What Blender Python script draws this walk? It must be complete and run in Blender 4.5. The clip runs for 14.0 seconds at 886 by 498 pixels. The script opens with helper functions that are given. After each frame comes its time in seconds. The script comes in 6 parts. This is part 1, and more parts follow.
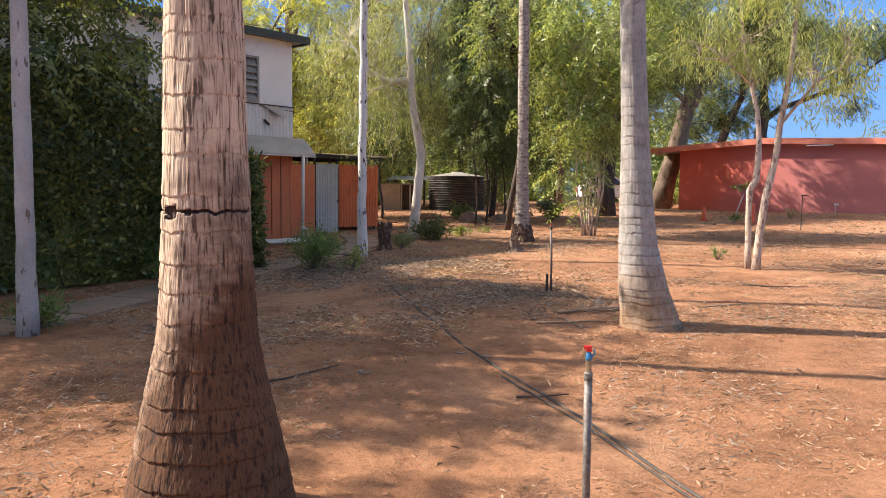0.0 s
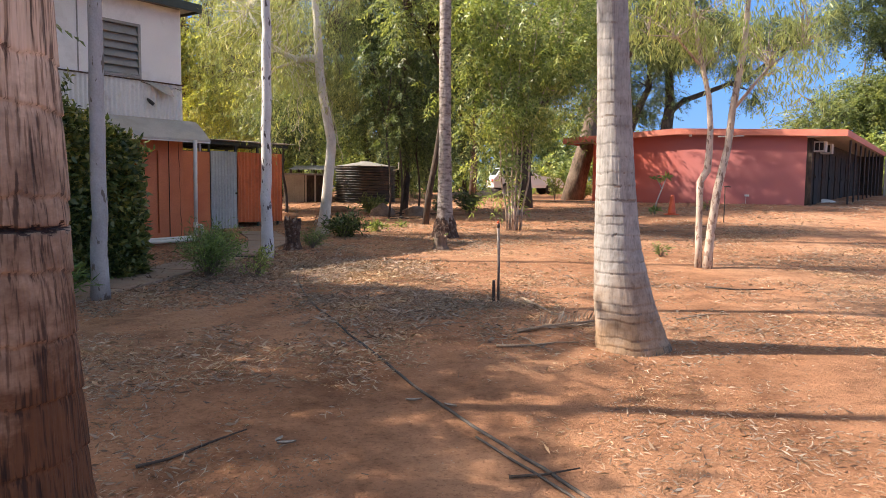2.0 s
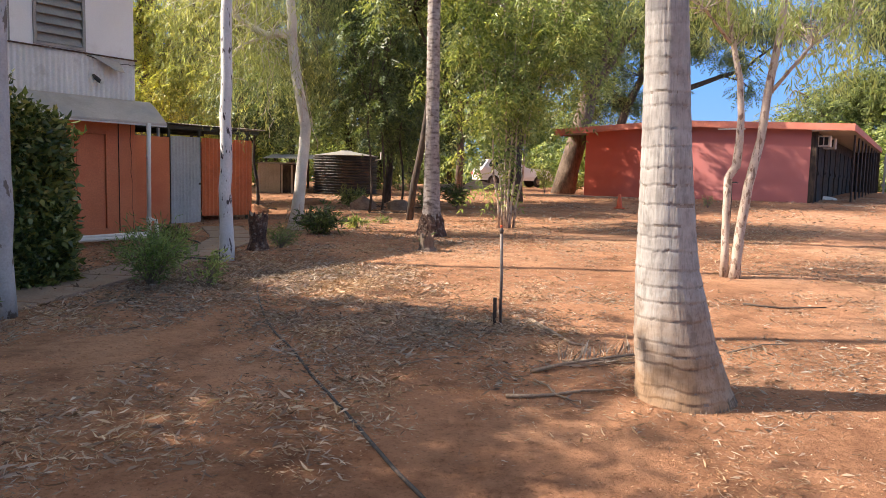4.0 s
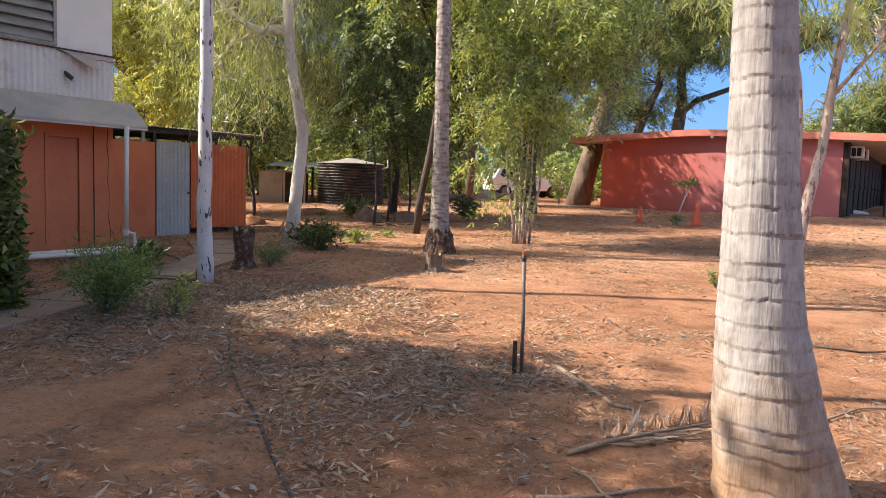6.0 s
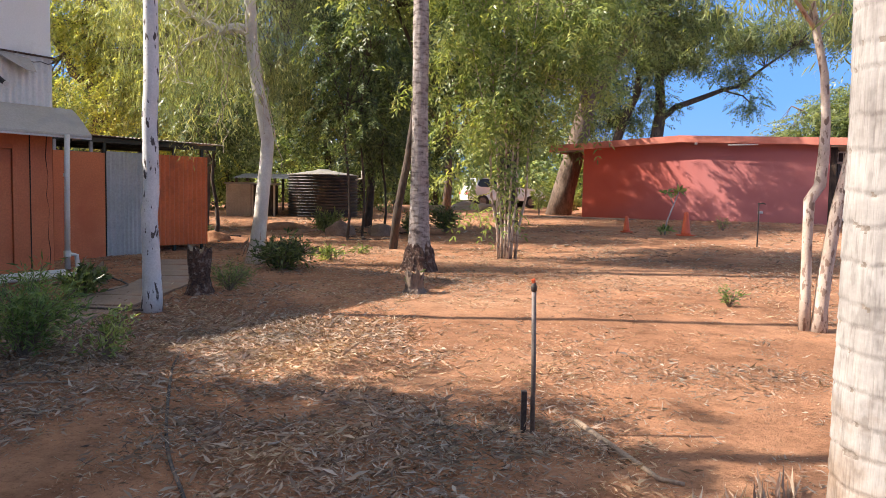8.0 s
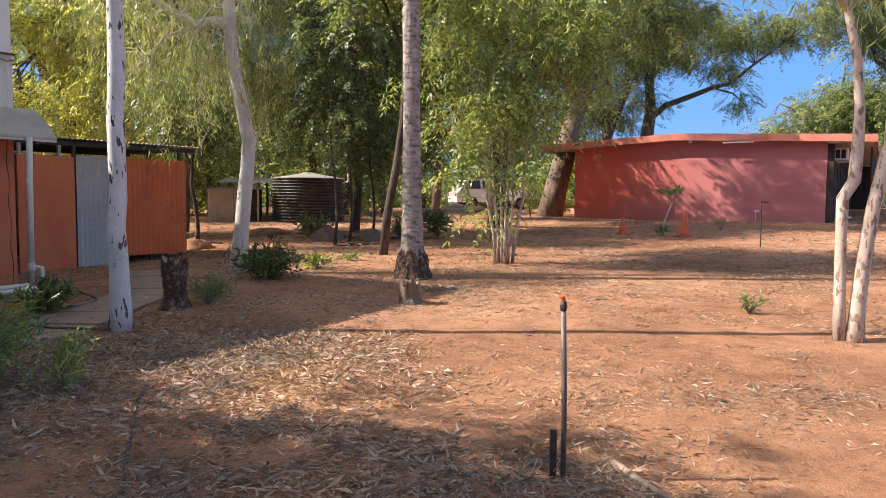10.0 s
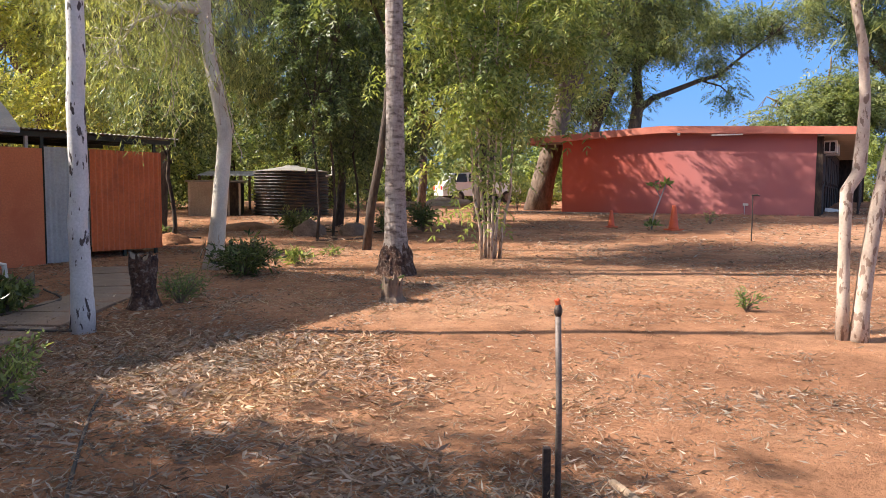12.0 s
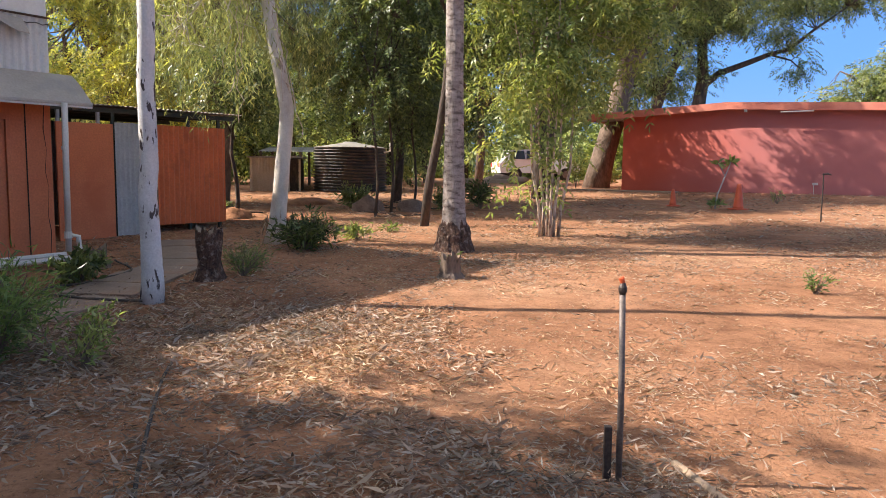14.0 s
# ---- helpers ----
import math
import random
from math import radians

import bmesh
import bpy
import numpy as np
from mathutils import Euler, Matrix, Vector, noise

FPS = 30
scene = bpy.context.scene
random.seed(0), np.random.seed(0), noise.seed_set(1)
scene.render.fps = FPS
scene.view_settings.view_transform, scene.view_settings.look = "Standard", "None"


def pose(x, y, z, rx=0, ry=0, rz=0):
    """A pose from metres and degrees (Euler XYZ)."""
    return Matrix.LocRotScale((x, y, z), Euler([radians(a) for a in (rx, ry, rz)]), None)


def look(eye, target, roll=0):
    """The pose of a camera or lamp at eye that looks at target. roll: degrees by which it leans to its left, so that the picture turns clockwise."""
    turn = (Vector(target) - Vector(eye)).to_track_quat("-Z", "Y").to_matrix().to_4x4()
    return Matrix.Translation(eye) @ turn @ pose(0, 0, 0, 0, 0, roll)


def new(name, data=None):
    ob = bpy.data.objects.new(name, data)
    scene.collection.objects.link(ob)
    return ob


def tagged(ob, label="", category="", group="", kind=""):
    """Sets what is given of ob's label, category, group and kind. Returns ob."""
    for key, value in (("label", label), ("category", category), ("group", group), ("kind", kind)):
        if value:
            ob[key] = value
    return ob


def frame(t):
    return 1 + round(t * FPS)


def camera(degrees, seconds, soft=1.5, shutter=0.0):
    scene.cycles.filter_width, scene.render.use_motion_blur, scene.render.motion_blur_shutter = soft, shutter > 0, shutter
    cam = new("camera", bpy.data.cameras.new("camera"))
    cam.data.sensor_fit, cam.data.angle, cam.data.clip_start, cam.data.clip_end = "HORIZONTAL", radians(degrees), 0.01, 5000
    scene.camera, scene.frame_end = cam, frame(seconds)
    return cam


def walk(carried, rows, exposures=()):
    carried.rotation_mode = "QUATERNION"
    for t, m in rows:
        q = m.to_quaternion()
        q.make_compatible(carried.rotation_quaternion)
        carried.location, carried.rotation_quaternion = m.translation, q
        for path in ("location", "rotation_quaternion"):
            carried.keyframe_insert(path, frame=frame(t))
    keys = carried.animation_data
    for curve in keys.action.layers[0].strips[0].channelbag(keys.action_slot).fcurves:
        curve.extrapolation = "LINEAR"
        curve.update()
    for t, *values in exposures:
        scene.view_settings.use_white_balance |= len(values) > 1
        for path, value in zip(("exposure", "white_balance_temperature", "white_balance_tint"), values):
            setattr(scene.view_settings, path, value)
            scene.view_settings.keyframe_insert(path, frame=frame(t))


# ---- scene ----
cam = camera(61.5, 14.0, 0.85)
METRES, EYE, TILT, LEAN, TURN = 6.6, 1.5, -2.7, 0.0, 9.3
ROWS = [
    (0.0, 0.0, 0.0, 0.0, 0.02, -1.46, -0.61),
    (0.5, -0.0124, 0.0598, 0.0008, -1.65, -1.26, -0.84),
    (1.0, -0.0261, 0.1239, 0.0052, -4.35, -1.28, -0.21),
    (1.5, -0.0318, 0.1822, 0.0086, -4.97, -2.04, -0.41),
    (2.0, -0.0408, 0.2399, 0.0133, -7.55, -2.12, -0.25),
    (2.5, -0.0421, 0.2989, 0.0156, -9.33, -1.7, -0.41),
    (3.0, -0.038, 0.3581, 0.02, -9.41, -2.06, -0.59),
    (5.5, 0.0023, 0.615, 0.0403, -8.12, -3.16, -1.33),
    (6.0, 0.0093, 0.6575, 0.0437, -8.15, -2.16, -1.39),
    (6.5, 0.0088, 0.7009, 0.0478, -9.2, -1.21, -0.41),
    (7.0, 0.0172, 0.7427, 0.0494, -8.77, -0.98, -0.69),
    (7.5, 0.0239, 0.7784, 0.0512, -8.64, -1.14, -1.23),
    (8.0, 0.0197, 0.8164, 0.0529, -10.1, -1.32, -0.63),
    (10.5, 0.0237, 0.9424, 0.0587, -11.27, -0.93, 0.07),
    (11.0, 0.0345, 0.9613, 0.0602, -11.49, -0.47, -0.61),
    (11.5, 0.0368, 0.9702, 0.0606, -11.73, -0.56, -0.3),
    (12.0, 0.0353, 0.9762, 0.0594, -12.19, -1.62, 0.23),
    (12.5, 0.034, 0.9795, 0.0586, -12.04, -3.14, -0.15),
    (13.0, 0.0328, 0.9785, 0.0586, -11.15, -3.72, -0.47),
    (13.5, 0.0314, 0.9776, 0.0585, -9.66, -3.42, -0.4),
    (14.0, 0.0306, 0.9772, 0.0584, -7.89, -3.37, -0.31),
]
walk(cam, [(t, pose(0, 0, EYE, TILT, LEAN, TURN) @ pose(METRES * x, METRES * y, METRES * z, 90 + pitch, roll, yaw)) for t, x, y, z, yaw, pitch, roll in ROWS],
     [(0.0, 1.12, 7000, 11), (5.0, 1.22, 6950, 11), (8.0, 1.18, 6700, 11), (11.0, 1.08, 6700, 11), (14.0, 1.13, 6750, 11)])

# ---- light ----
SUN_ELEV, SUN_AZ = radians(40.0), radians(178.5)      # the sun stands over -x
sun_dir = Vector((math.cos(SUN_AZ) * math.cos(SUN_ELEV), math.sin(SUN_AZ) * math.cos(SUN_ELEV), math.sin(SUN_ELEV)))
sun = new("sun", bpy.data.lights.new("sun", "SUN"))
sun.data.energy, sun.data.angle, sun.data.color = 4.8, radians(0.55), (1.0, 0.93, 0.84)
sun.matrix_world = look(sun_dir * 60, (0, 0, 0))
world = bpy.data.worlds.new("sky")
scene.world = world
world.use_nodes = True
sky = world.node_tree.nodes.new("ShaderNodeTexSky")
sky.sky_type, sky.sun_disc = "NISHITA", False
sky.sun_elevation, sky.sun_rotation = SUN_ELEV, radians(90.0) - SUN_AZ
sky.air_density, sky.dust_density, sky.ozone_density = 1.0, 1.6, 3.0
sky.altitude = 300.0
deep = world.node_tree.nodes.new("ShaderNodeHueSaturation")
deep.inputs["Saturation"].default_value = 0.7
world.node_tree.links.new(sky.outputs[0], deep.inputs["Color"])
world.node_tree.links.new(deep.outputs[0], world.node_tree.nodes["Background"].inputs[0])
world.node_tree.nodes["Background"].inputs[1].default_value = 0.155

# ---- materials ----


def nodes_of(name):
    m = bpy.data.materials.new(name)
    m.use_nodes = True
    return m, m.node_tree.nodes, m.node_tree.links


def ramp_of(n, stops):
    r = n.new("ShaderNodeValToRGB")
    el = r.color_ramp.elements
    while len(el) < len(stops):
        el.new(0.5)
    for e, (p, c) in zip(el, stops):
        e.position, e.color = p, (*c, 1)
    return r


def noise_of(n, l, scale, detail=4.0, stretch=(1, 1, 1), rough=0.6):
    tc, mp, no = n.new("ShaderNodeTexCoord"), n.new("ShaderNodeMapping"), n.new("ShaderNodeTexNoise")
    mp.inputs["Scale"].default_value = stretch
    no.inputs["Scale"].default_value, no.inputs["Detail"].default_value, no.inputs["Roughness"].default_value = scale, detail, rough
    l.new(tc.outputs["Object"], mp.inputs[0])
    l.new(mp.outputs[0], no.inputs["Vector"])
    return no


def mixed(n, l, fac, a, b, mode="MIX"):
    m = n.new("ShaderNodeMix")
    m.data_type, m.blend_type = "RGBA", mode
    for sock, v in ((m.inputs[0], fac), (m.inputs[6], a), (m.inputs[7], b)):
        if isinstance(v, (int, float)):
            sock.default_value = v
        elif isinstance(v, tuple):
            sock.default_value = (*v, 1)
        else:
            l.new(v, sock)
    return m.outputs[2]


def bumped(n, l, bsdf, height, strength, dist=0.02):
    b = n.new("ShaderNodeBump")
    b.inputs["Strength"].default_value, b.inputs["Distance"].default_value = strength, dist
    l.new(height, b.inputs["Height"])
    l.new(b.outputs[0], bsdf.inputs["Normal"])


def surface(name, stops, scale=3.0, grain=60.0, grain_amount=0.35, rough=0.8, metal=0.0, bump=0.3, dist=0.01, stretch=(1, 1, 1), dirt=None, dirt_scale=1.2, spread=(0.35, 0.65)):
    """Two scales of noise over a colour ramp, grain in colour and relief, and patches of dirt."""
    m, n, l = nodes_of(name)
    p = n["Principled BSDF"]
    big, fine = noise_of(n, l, scale, 5, stretch), noise_of(n, l, grain, 3, stretch)
    lo, hi = spread
    k = len(stops)
    r = ramp_of(n, [(lo + (hi - lo) * i / max(1, k - 1), c) for i, c in enumerate(stops)])
    l.new(big.outputs[0], r.inputs[0])
    gr = ramp_of(n, [(0.3, (1 - grain_amount,) * 3), (0.7, (1 + 0.0,) * 3)])
    l.new(fine.outputs[0], gr.inputs[0])
    col = mixed(n, l, 1.0, r.outputs[0], gr.outputs[0], "MULTIPLY")
    if dirt:
        d = noise_of(n, l, dirt_scale, 6, stretch, 0.7)
        dr = ramp_of(n, [(0.52, (0, 0, 0)), (0.68, (1, 1, 1))])
        l.new(d.outputs[0], dr.inputs[0])
        col = mixed(n, l, dr.outputs[0], col, dirt)
    l.new(col, p.inputs["Base Color"])
    p.inputs["Roughness"].default_value, p.inputs["Metallic"].default_value = rough, metal
    bumped(n, l, p, fine.outputs[0], bump, dist)
    return m


def leafy(name, stops, rough=0.4, through_light=0.35):
    """Leaves: each its own shade, letting some light through."""
    m, n, l = nodes_of(name)
    p, out = n["Principled BSDF"], n["Material Output"]
    geo = n.new("ShaderNodeNewGeometry")
    r = ramp_of(n, [(i / max(1, len(stops) - 1), c) for i, c in enumerate(stops)])
    l.new(geo.outputs["Random Per Island"], r.inputs[0])
    drift = noise_of(n, l, 0.9, 3)
    tone = ramp_of(n, [(0.36, (0.72, 0.78, 0.80)), (0.5, (1, 1, 1)), (0.66, (1.28, 1.18, 0.95))])
    l.new(drift.outputs[0], tone.inputs[0])
    leaf_col = mixed(n, l, 1.0, r.outputs[0], tone.outputs[0], "MULTIPLY")
    l.new(leaf_col, p.inputs["Base Color"])
    p.inputs["Roughness"].default_value = rough
    tr, mx = n.new("ShaderNodeBsdfTranslucent"), n.new("ShaderNodeMixShader")
    warm = mixed(n, l, 1.0, leaf_col, (1.4, 1.32, 0.7), "MULTIPLY")
    l.new(warm, tr.inputs[0])
    mx.inputs[0].default_value = through_light
    l.new(p.outputs[0], mx.inputs[1])
    l.new(tr.outputs[0], mx.inputs[2])
    l.new(mx.outputs[0], out.inputs[0])
    return m


def earth():
    m, n, l = nodes_of("red_earth")
    p = n["Principled BSDF"]
    big, mid, fine = noise_of(n, l, 0.35, 6), noise_of(n, l, 2.6, 8, rough=0.7), noise_of(n, l, 38, 6, rough=0.75)
    r = ramp_of(n, [(0.32, (0.28, 0.132, 0.071)), (0.5, (0.43, 0.21, 0.115)), (0.68, (0.51, 0.285, 0.17))])
    l.new(big.outputs[0], r.inputs[0])
    r2 = ramp_of(n, [(0.3, (0.55, 0.52, 0.51)), (0.52, (1, 1, 1)), (0.72, (1.2, 1.18, 1.15))])
    l.new(mid.outputs[0], r2.inputs[0])
    col = mixed(n, l, 1.0, r.outputs[0], r2.outputs[0], "MULTIPLY")
    r3 = ramp_of(n, [(0.34, (0.5, 0.48, 0.46)), (0.48, (1, 1, 1)), (0.62, (1, 1, 1)), (0.72, (1.3, 1.32, 1.35))])
    l.new(fine.outputs[0], r3.inputs[0])
    col = mixed(n, l, 0.8, col, r3.outputs[0], "MULTIPLY")
    clod = noise_of(n, l, 9.0, 7, rough=0.72)
    r4 = ramp_of(n, [(0.34, (0.76, 0.72, 0.70)), (0.47, (1, 1, 1)), (0.58, (1, 1, 1)), (0.68, (1.2, 1.2, 1.2))])
    l.new(clod.outputs[0], r4.inputs[0])
    col = mixed(n, l, 0.9, col, r4.outputs[0], "MULTIPLY")
    # scattered dry crumbs
    v = n.new("ShaderNodeTexVoronoi")
    v.inputs["Scale"].default_value = 22
    tc = n.new("ShaderNodeTexCoord")
    l.new(tc.outputs["Object"], v.inputs["Vector"])
    vr = ramp_of(n, [(0.10, (1, 1, 1)), (0.16, (0, 0, 0))])
    l.new(v.outputs["Distance"], vr.inputs[0])
    patch = ramp_of(n, [(0.5, (0, 0, 0)), (0.62, (0.7, 0.7, 0.7))])
    l.new(mid.outputs[0], patch.inputs[0])
    fac = mixed(n, l, 1.0, vr.outputs[0], patch.outputs[0], "MULTIPLY")
    col = mixed(n, l, fac, col, (0.5, 0.36, 0.25))
    l.new(col, p.inputs["Base Color"])
    p.inputs["Roughness"].default_value = 0.95
    p.inputs["Specular IOR Level"].default_value = 0.13
    h = mixed(n, l, 0.5, mixed(n, l, 0.5, mid.outputs[0], clod.outputs[0]), fine.outputs[0])
    bumped(n, l, p, h, 1.0, 0.06)
    return m


def palm_bark(name, pale, mid, dark, stain_top, stain=(0.42, 0.28, 0.19), side=0.0, cracks=0.75, grain=(2.2, 2.2, 0.16), relief=0.9):
    """Ringed palm trunk with fine upright fissures, and brown stain low down; side adds painted shade on the +x flank.
    """
    m, n, l = nodes_of(name)
    p = n["Principled BSDF"]
    fis = noise_of(n, l, 26, 3, grain, 0.55)
    fis2 = noise_of(n, l, 60, 2, (2.0, 2.0, 0.10), 0.5)
    blot = noise_of(n, l, 3.2, 6, (1, 1, 1.6), 0.7)
    r = ramp_of(n, [(0.37, dark), (0.44, mid), (0.62, pale)])
    l.new(fis.outputs[0], r.inputs[0])
    br = ramp_of(n, [(0.35, (0.74, 0.70, 0.68)), (0.6, (1.08, 1.06, 1.04))])
    l.new(blot.outputs[0], br.inputs[0])
    col = mixed(n, l, 1.0, r.outputs[0], br.outputs[0], "MULTIPLY")
    cr = ramp_of(n, [(0.36, (0.42, 0.36, 0.32)), (0.44, (1, 1, 1))])
    l.new(fis2.outputs[0], cr.inputs[0])
    col = mixed(n, l, cracks, col, cr.outputs[0], "MULTIPLY")
    # brown stain with a ragged upper edge; side raises it at +x as painted shade
    tc, sx = n.new("ShaderNodeTexCoord"), n.new("ShaderNodeSeparateXYZ")
    l.new(tc.outputs["Object"], sx.inputs[0])
    add = n.new("ShaderNodeMath")
    add.operation = "MULTIPLY_ADD"
    add.inputs[1].default_value = 1.5
    l.new(blot.outputs[0], add.inputs[0])
    shade_lean = n.new("ShaderNodeMath")
    shade_lean.operation = "MULTIPLY_ADD"
    shade_lean.inputs[1].default_value = -side
    l.new(sx.outputs[0], shade_lean.inputs[0])
    l.new(sx.outputs[2], shade_lean.inputs[2])
    l.new(shade_lean.outputs[0], add.inputs[2])
    sr = ramp_of(n, [(0.0, (1, 1, 1)), (1.0, (0, 0, 0))])
    mr = n.new("ShaderNodeMapRange")
    mr.inputs[1].default_value, mr.inputs[2].default_value = stain_top + 0.35, stain_top + 1.15
    l.new(add.outputs[0], mr.inputs[0])
    l.new(mr.outputs[0], sr.inputs[0])
    stained = mixed(n, l, 1.0, col, stain, "MULTIPLY")
    col = mixed(n, l, sr.outputs[0], col, stained)
    l.new(col, p.inputs["Base Color"])
    p.inputs["Roughness"].default_value = 0.85
    hh = mixed(n, l, 0.5, fis.outputs[0], fis2.outputs[0])
    bumped(n, l, p, hh, relief, 0.012)
    return m


def gum_bark(name, pale, mid, flake, amount, scale=5.0):
    """Smooth pale bark or old paint, with darker flakes."""
    m, n, l = nodes_of(name)
    p = n["Principled BSDF"]
    big, fine, fl = noise_of(n, l, 3, 5, (1, 1, 0.6)), noise_of(n, l, 55, 4), noise_of(n, l, scale, 5, (1.6, 1.6, 0.55), 0.55)
    r = ramp_of(n, [(0.35, mid), (0.6, pale)])
    l.new(big.outputs[0], r.inputs[0])
    g = ramp_of(n, [(0.3, (0.72, 0.72, 0.72)), (0.65, (1, 1, 1))])
    l.new(fine.outputs[0], g.inputs[0])
    col = mixed(n, l, 0.7, r.outputs[0], g.outputs[0], "MULTIPLY")
    fr = ramp_of(n, [(1 - amount - 0.025, (0, 0, 0)), (1 - amount, (1, 1, 1))])
    l.new(fl.outputs[0], fr.inputs[0])
    col = mixed(n, l, fr.outputs[0], col, flake)
    l.new(col, p.inputs["Base Color"])
    p.inputs["Roughness"].default_value = 0.75
    hh = mixed(n, l, 0.35, fine.outputs[0], fr.outputs[0])
    bumped(n, l, p, hh, 0.5, 0.01)
    return m


M_EARTH = earth()
M_PALM_NEAR = palm_bark("palm_bark_brown", (0.62, 0.475, 0.36), (0.52, 0.385, 0.28), (0.15, 0.095, 0.065), 1.1, (0.21, 0.12, 0.065), 1.6, 0.85, (2.4, 2.4, 0.2))
M_PALM = palm_bark("palm_bark_grey", (0.36, 0.335, 0.315), (0.315, 0.292, 0.275), (0.255, 0.235, 0.22), 0.42, (0.95, 0.66, 0.42), 0.0, 0.3, (0.9, 0.9, 0.4), 0.4)
M_SCAR = surface("brown_leaf_scar", [(0.24, 0.19, 0.155), (0.34, 0.28, 0.235)], 14, 70, 0.4, 0.9, bump=0.5)
M_PALM_THIN = palm_bark("palm_bark_thin", (0.40, 0.345, 0.315), (0.29, 0.24, 0.215), (0.15, 0.115, 0.10), 0.2, (0.55, 0.42, 0.32), 0.0, 0.5, (0.35, 0.35, 0.8))
M_CHAR = surface("dark_split_wood", [(0.03, 0.015, 0.01), (0.10, 0.045, 0.03)], 12, 80, bump=0.6)
M_WHITE_TRUNK = gum_bark("flaking_white_bark", (0.70, 0.67, 0.66), (0.52, 0.50, 0.50), (0.07, 0.05, 0.048), 0.385, 12)
M_GREY_TRUNK = gum_bark("smooth_grey_bark", (0.46, 0.44, 0.43), (0.32, 0.30, 0.295), (0.15, 0.12, 0.10), 0.36, 9)
M_GUM = gum_bark("white_gum_bark", (0.72, 0.66, 0.58), (0.52, 0.44, 0.36), (0.30, 0.22, 0.17), 0.33, 4)
M_TWIN = gum_bark("scaly_pale_bark", (0.62, 0.50, 0.41), (0.44, 0.33, 0.26), (0.24, 0.16, 0.12), 0.42, 14)
M_DARK_BARK = surface("rough_dark_bark", [(0.055, 0.04, 0.032), (0.15, 0.105, 0.08)], 5, 30, 0.5, 0.95, bump=0.9, dist=0.03, stretch=(1, 1, 0.3))
M_BROWN_BARK = surface("brown_bark", [(0.14, 0.095, 0.07), (0.28, 0.20, 0.15)], 5, 30, 0.5, 0.95, bump=0.9, dist=0.03, stretch=(1, 1, 0.3))
M_TWIG = surface("dry_twig", [(0.16, 0.11, 0.08), (0.30, 0.22, 0.16)], 12, 60)
L_YELLOW = leafy("yellow_green_leaves", [(0.22, 0.26, 0.08), (0.36, 0.39, 0.12), (0.50, 0.49, 0.14), (0.30, 0.34, 0.10)], through_light=0.58)
L_WEEP = leafy("grey_green_weeping_leaves", [(0.19, 0.22, 0.095), (0.34, 0.37, 0.165), (0.52, 0.54, 0.26)], through_light=0.45)
L_SPRAY = leafy("pale_green_narrow_leaves", [(0.24, 0.29, 0.11), (0.40, 0.46, 0.19), (0.56, 0.60, 0.30)], 0.4, 0.5)
L_GREEN = leafy("green_leaves", [(0.06, 0.085, 0.036), (0.15, 0.19, 0.075), (0.29, 0.335, 0.14), (0.19, 0.21, 0.09)], through_light=0.45)
L_DEEP = leafy("deep_green_leaves", [(0.045, 0.065, 0.028), (0.10, 0.14, 0.055), (0.21, 0.26, 0.11)], through_light=0.42)
L_LIGHT = leafy("light_green_leaves", [(0.13, 0.18, 0.06), (0.26, 0.32, 0.11), (0.42, 0.46, 0.19)], through_light=0.48)
L_HEDGE = leafy("glossy_hedge_leaves", [(0.05, 0.072, 0.024), (0.105, 0.14, 0.045), (0.20, 0.22, 0.07), (0.33, 0.30, 0.10)], 0.32, 0.28)
L_SHRUB = leafy("blue_green_shrub_leaves", [(0.085, 0.14, 0.045), (0.16, 0.24, 0.075), (0.25, 0.33, 0.11)], through_light=0.4)
L_PALM = leafy("palm_leaflets", [(0.05, 0.09, 0.02), (0.10, 0.14, 0.03)], 0.4, 0.25)
L_DRY = leafy("dry_litter", [(0.38, 0.25, 0.17), (0.48, 0.35, 0.26), (0.22, 0.125, 0.085), (0.55, 0.45, 0.37), (0.30, 0.20, 0.145), (0.12, 0.07, 0.048), (0.42, 0.29, 0.205), (0.17, 0.105, 0.075)], 0.8, 0.15)
L_CLOD = leafy("dry_clods", [(0.22, 0.10, 0.055), (0.36, 0.18, 0.10), (0.46, 0.25, 0.15), (0.30, 0.15, 0.085)], 0.95, 0.0)
M_PALE_LEAF = surface("pale_dry_leaf", [(0.36, 0.29, 0.23), (0.48, 0.40, 0.33)], 14, 60, 0.3, 0.8, bump=0.4)
L_RED = leafy("orange_blossom", [(0.6, 0.12, 0.03), (0.7, 0.25, 0.06)])
M_ORANGE = surface("orange_render", [(0.64, 0.19, 0.085), (0.72, 0.235, 0.11)], 1.5, 40, 0.2, 0.8, bump=0.15, dirt=(0.55, 0.15, 0.07))
M_ORANGE_IRON = surface("orange_painted_iron", [(0.64, 0.155, 0.052), (0.76, 0.205, 0.075)], 2, 30, 0.2, 0.55, bump=0.1, dirt=(0.40, 0.10, 0.04))
M_GREY_IRON = surface("grey_painted_iron", [(0.38, 0.40, 0.42), (0.48, 0.50, 0.52)], 2, 30, 0.2, 0.5, bump=0.1)
M_WHITE = surface("white_wall_paint", [(0.80, 0.77, 0.73), (0.86, 0.83, 0.79)], 1.2, 50, 0.08, 0.75, bump=0.1, dirt=(0.62, 0.58, 0.53), dirt_scale=0.8)
M_WHITE_IRON = surface("white_painted_iron", [(0.68, 0.65, 0.61), (0.78, 0.75, 0.71)], 1.5, 40, 0.15, 0.6, bump=0.1, dirt=(0.45, 0.38, 0.33))
M_AWNING = surface("weathered_grey_sheet", [(0.42, 0.36, 0.30), (0.52, 0.45, 0.38)], 2, 40, 0.15, 0.8, bump=0.1, dirt=(0.32, 0.30, 0.28))
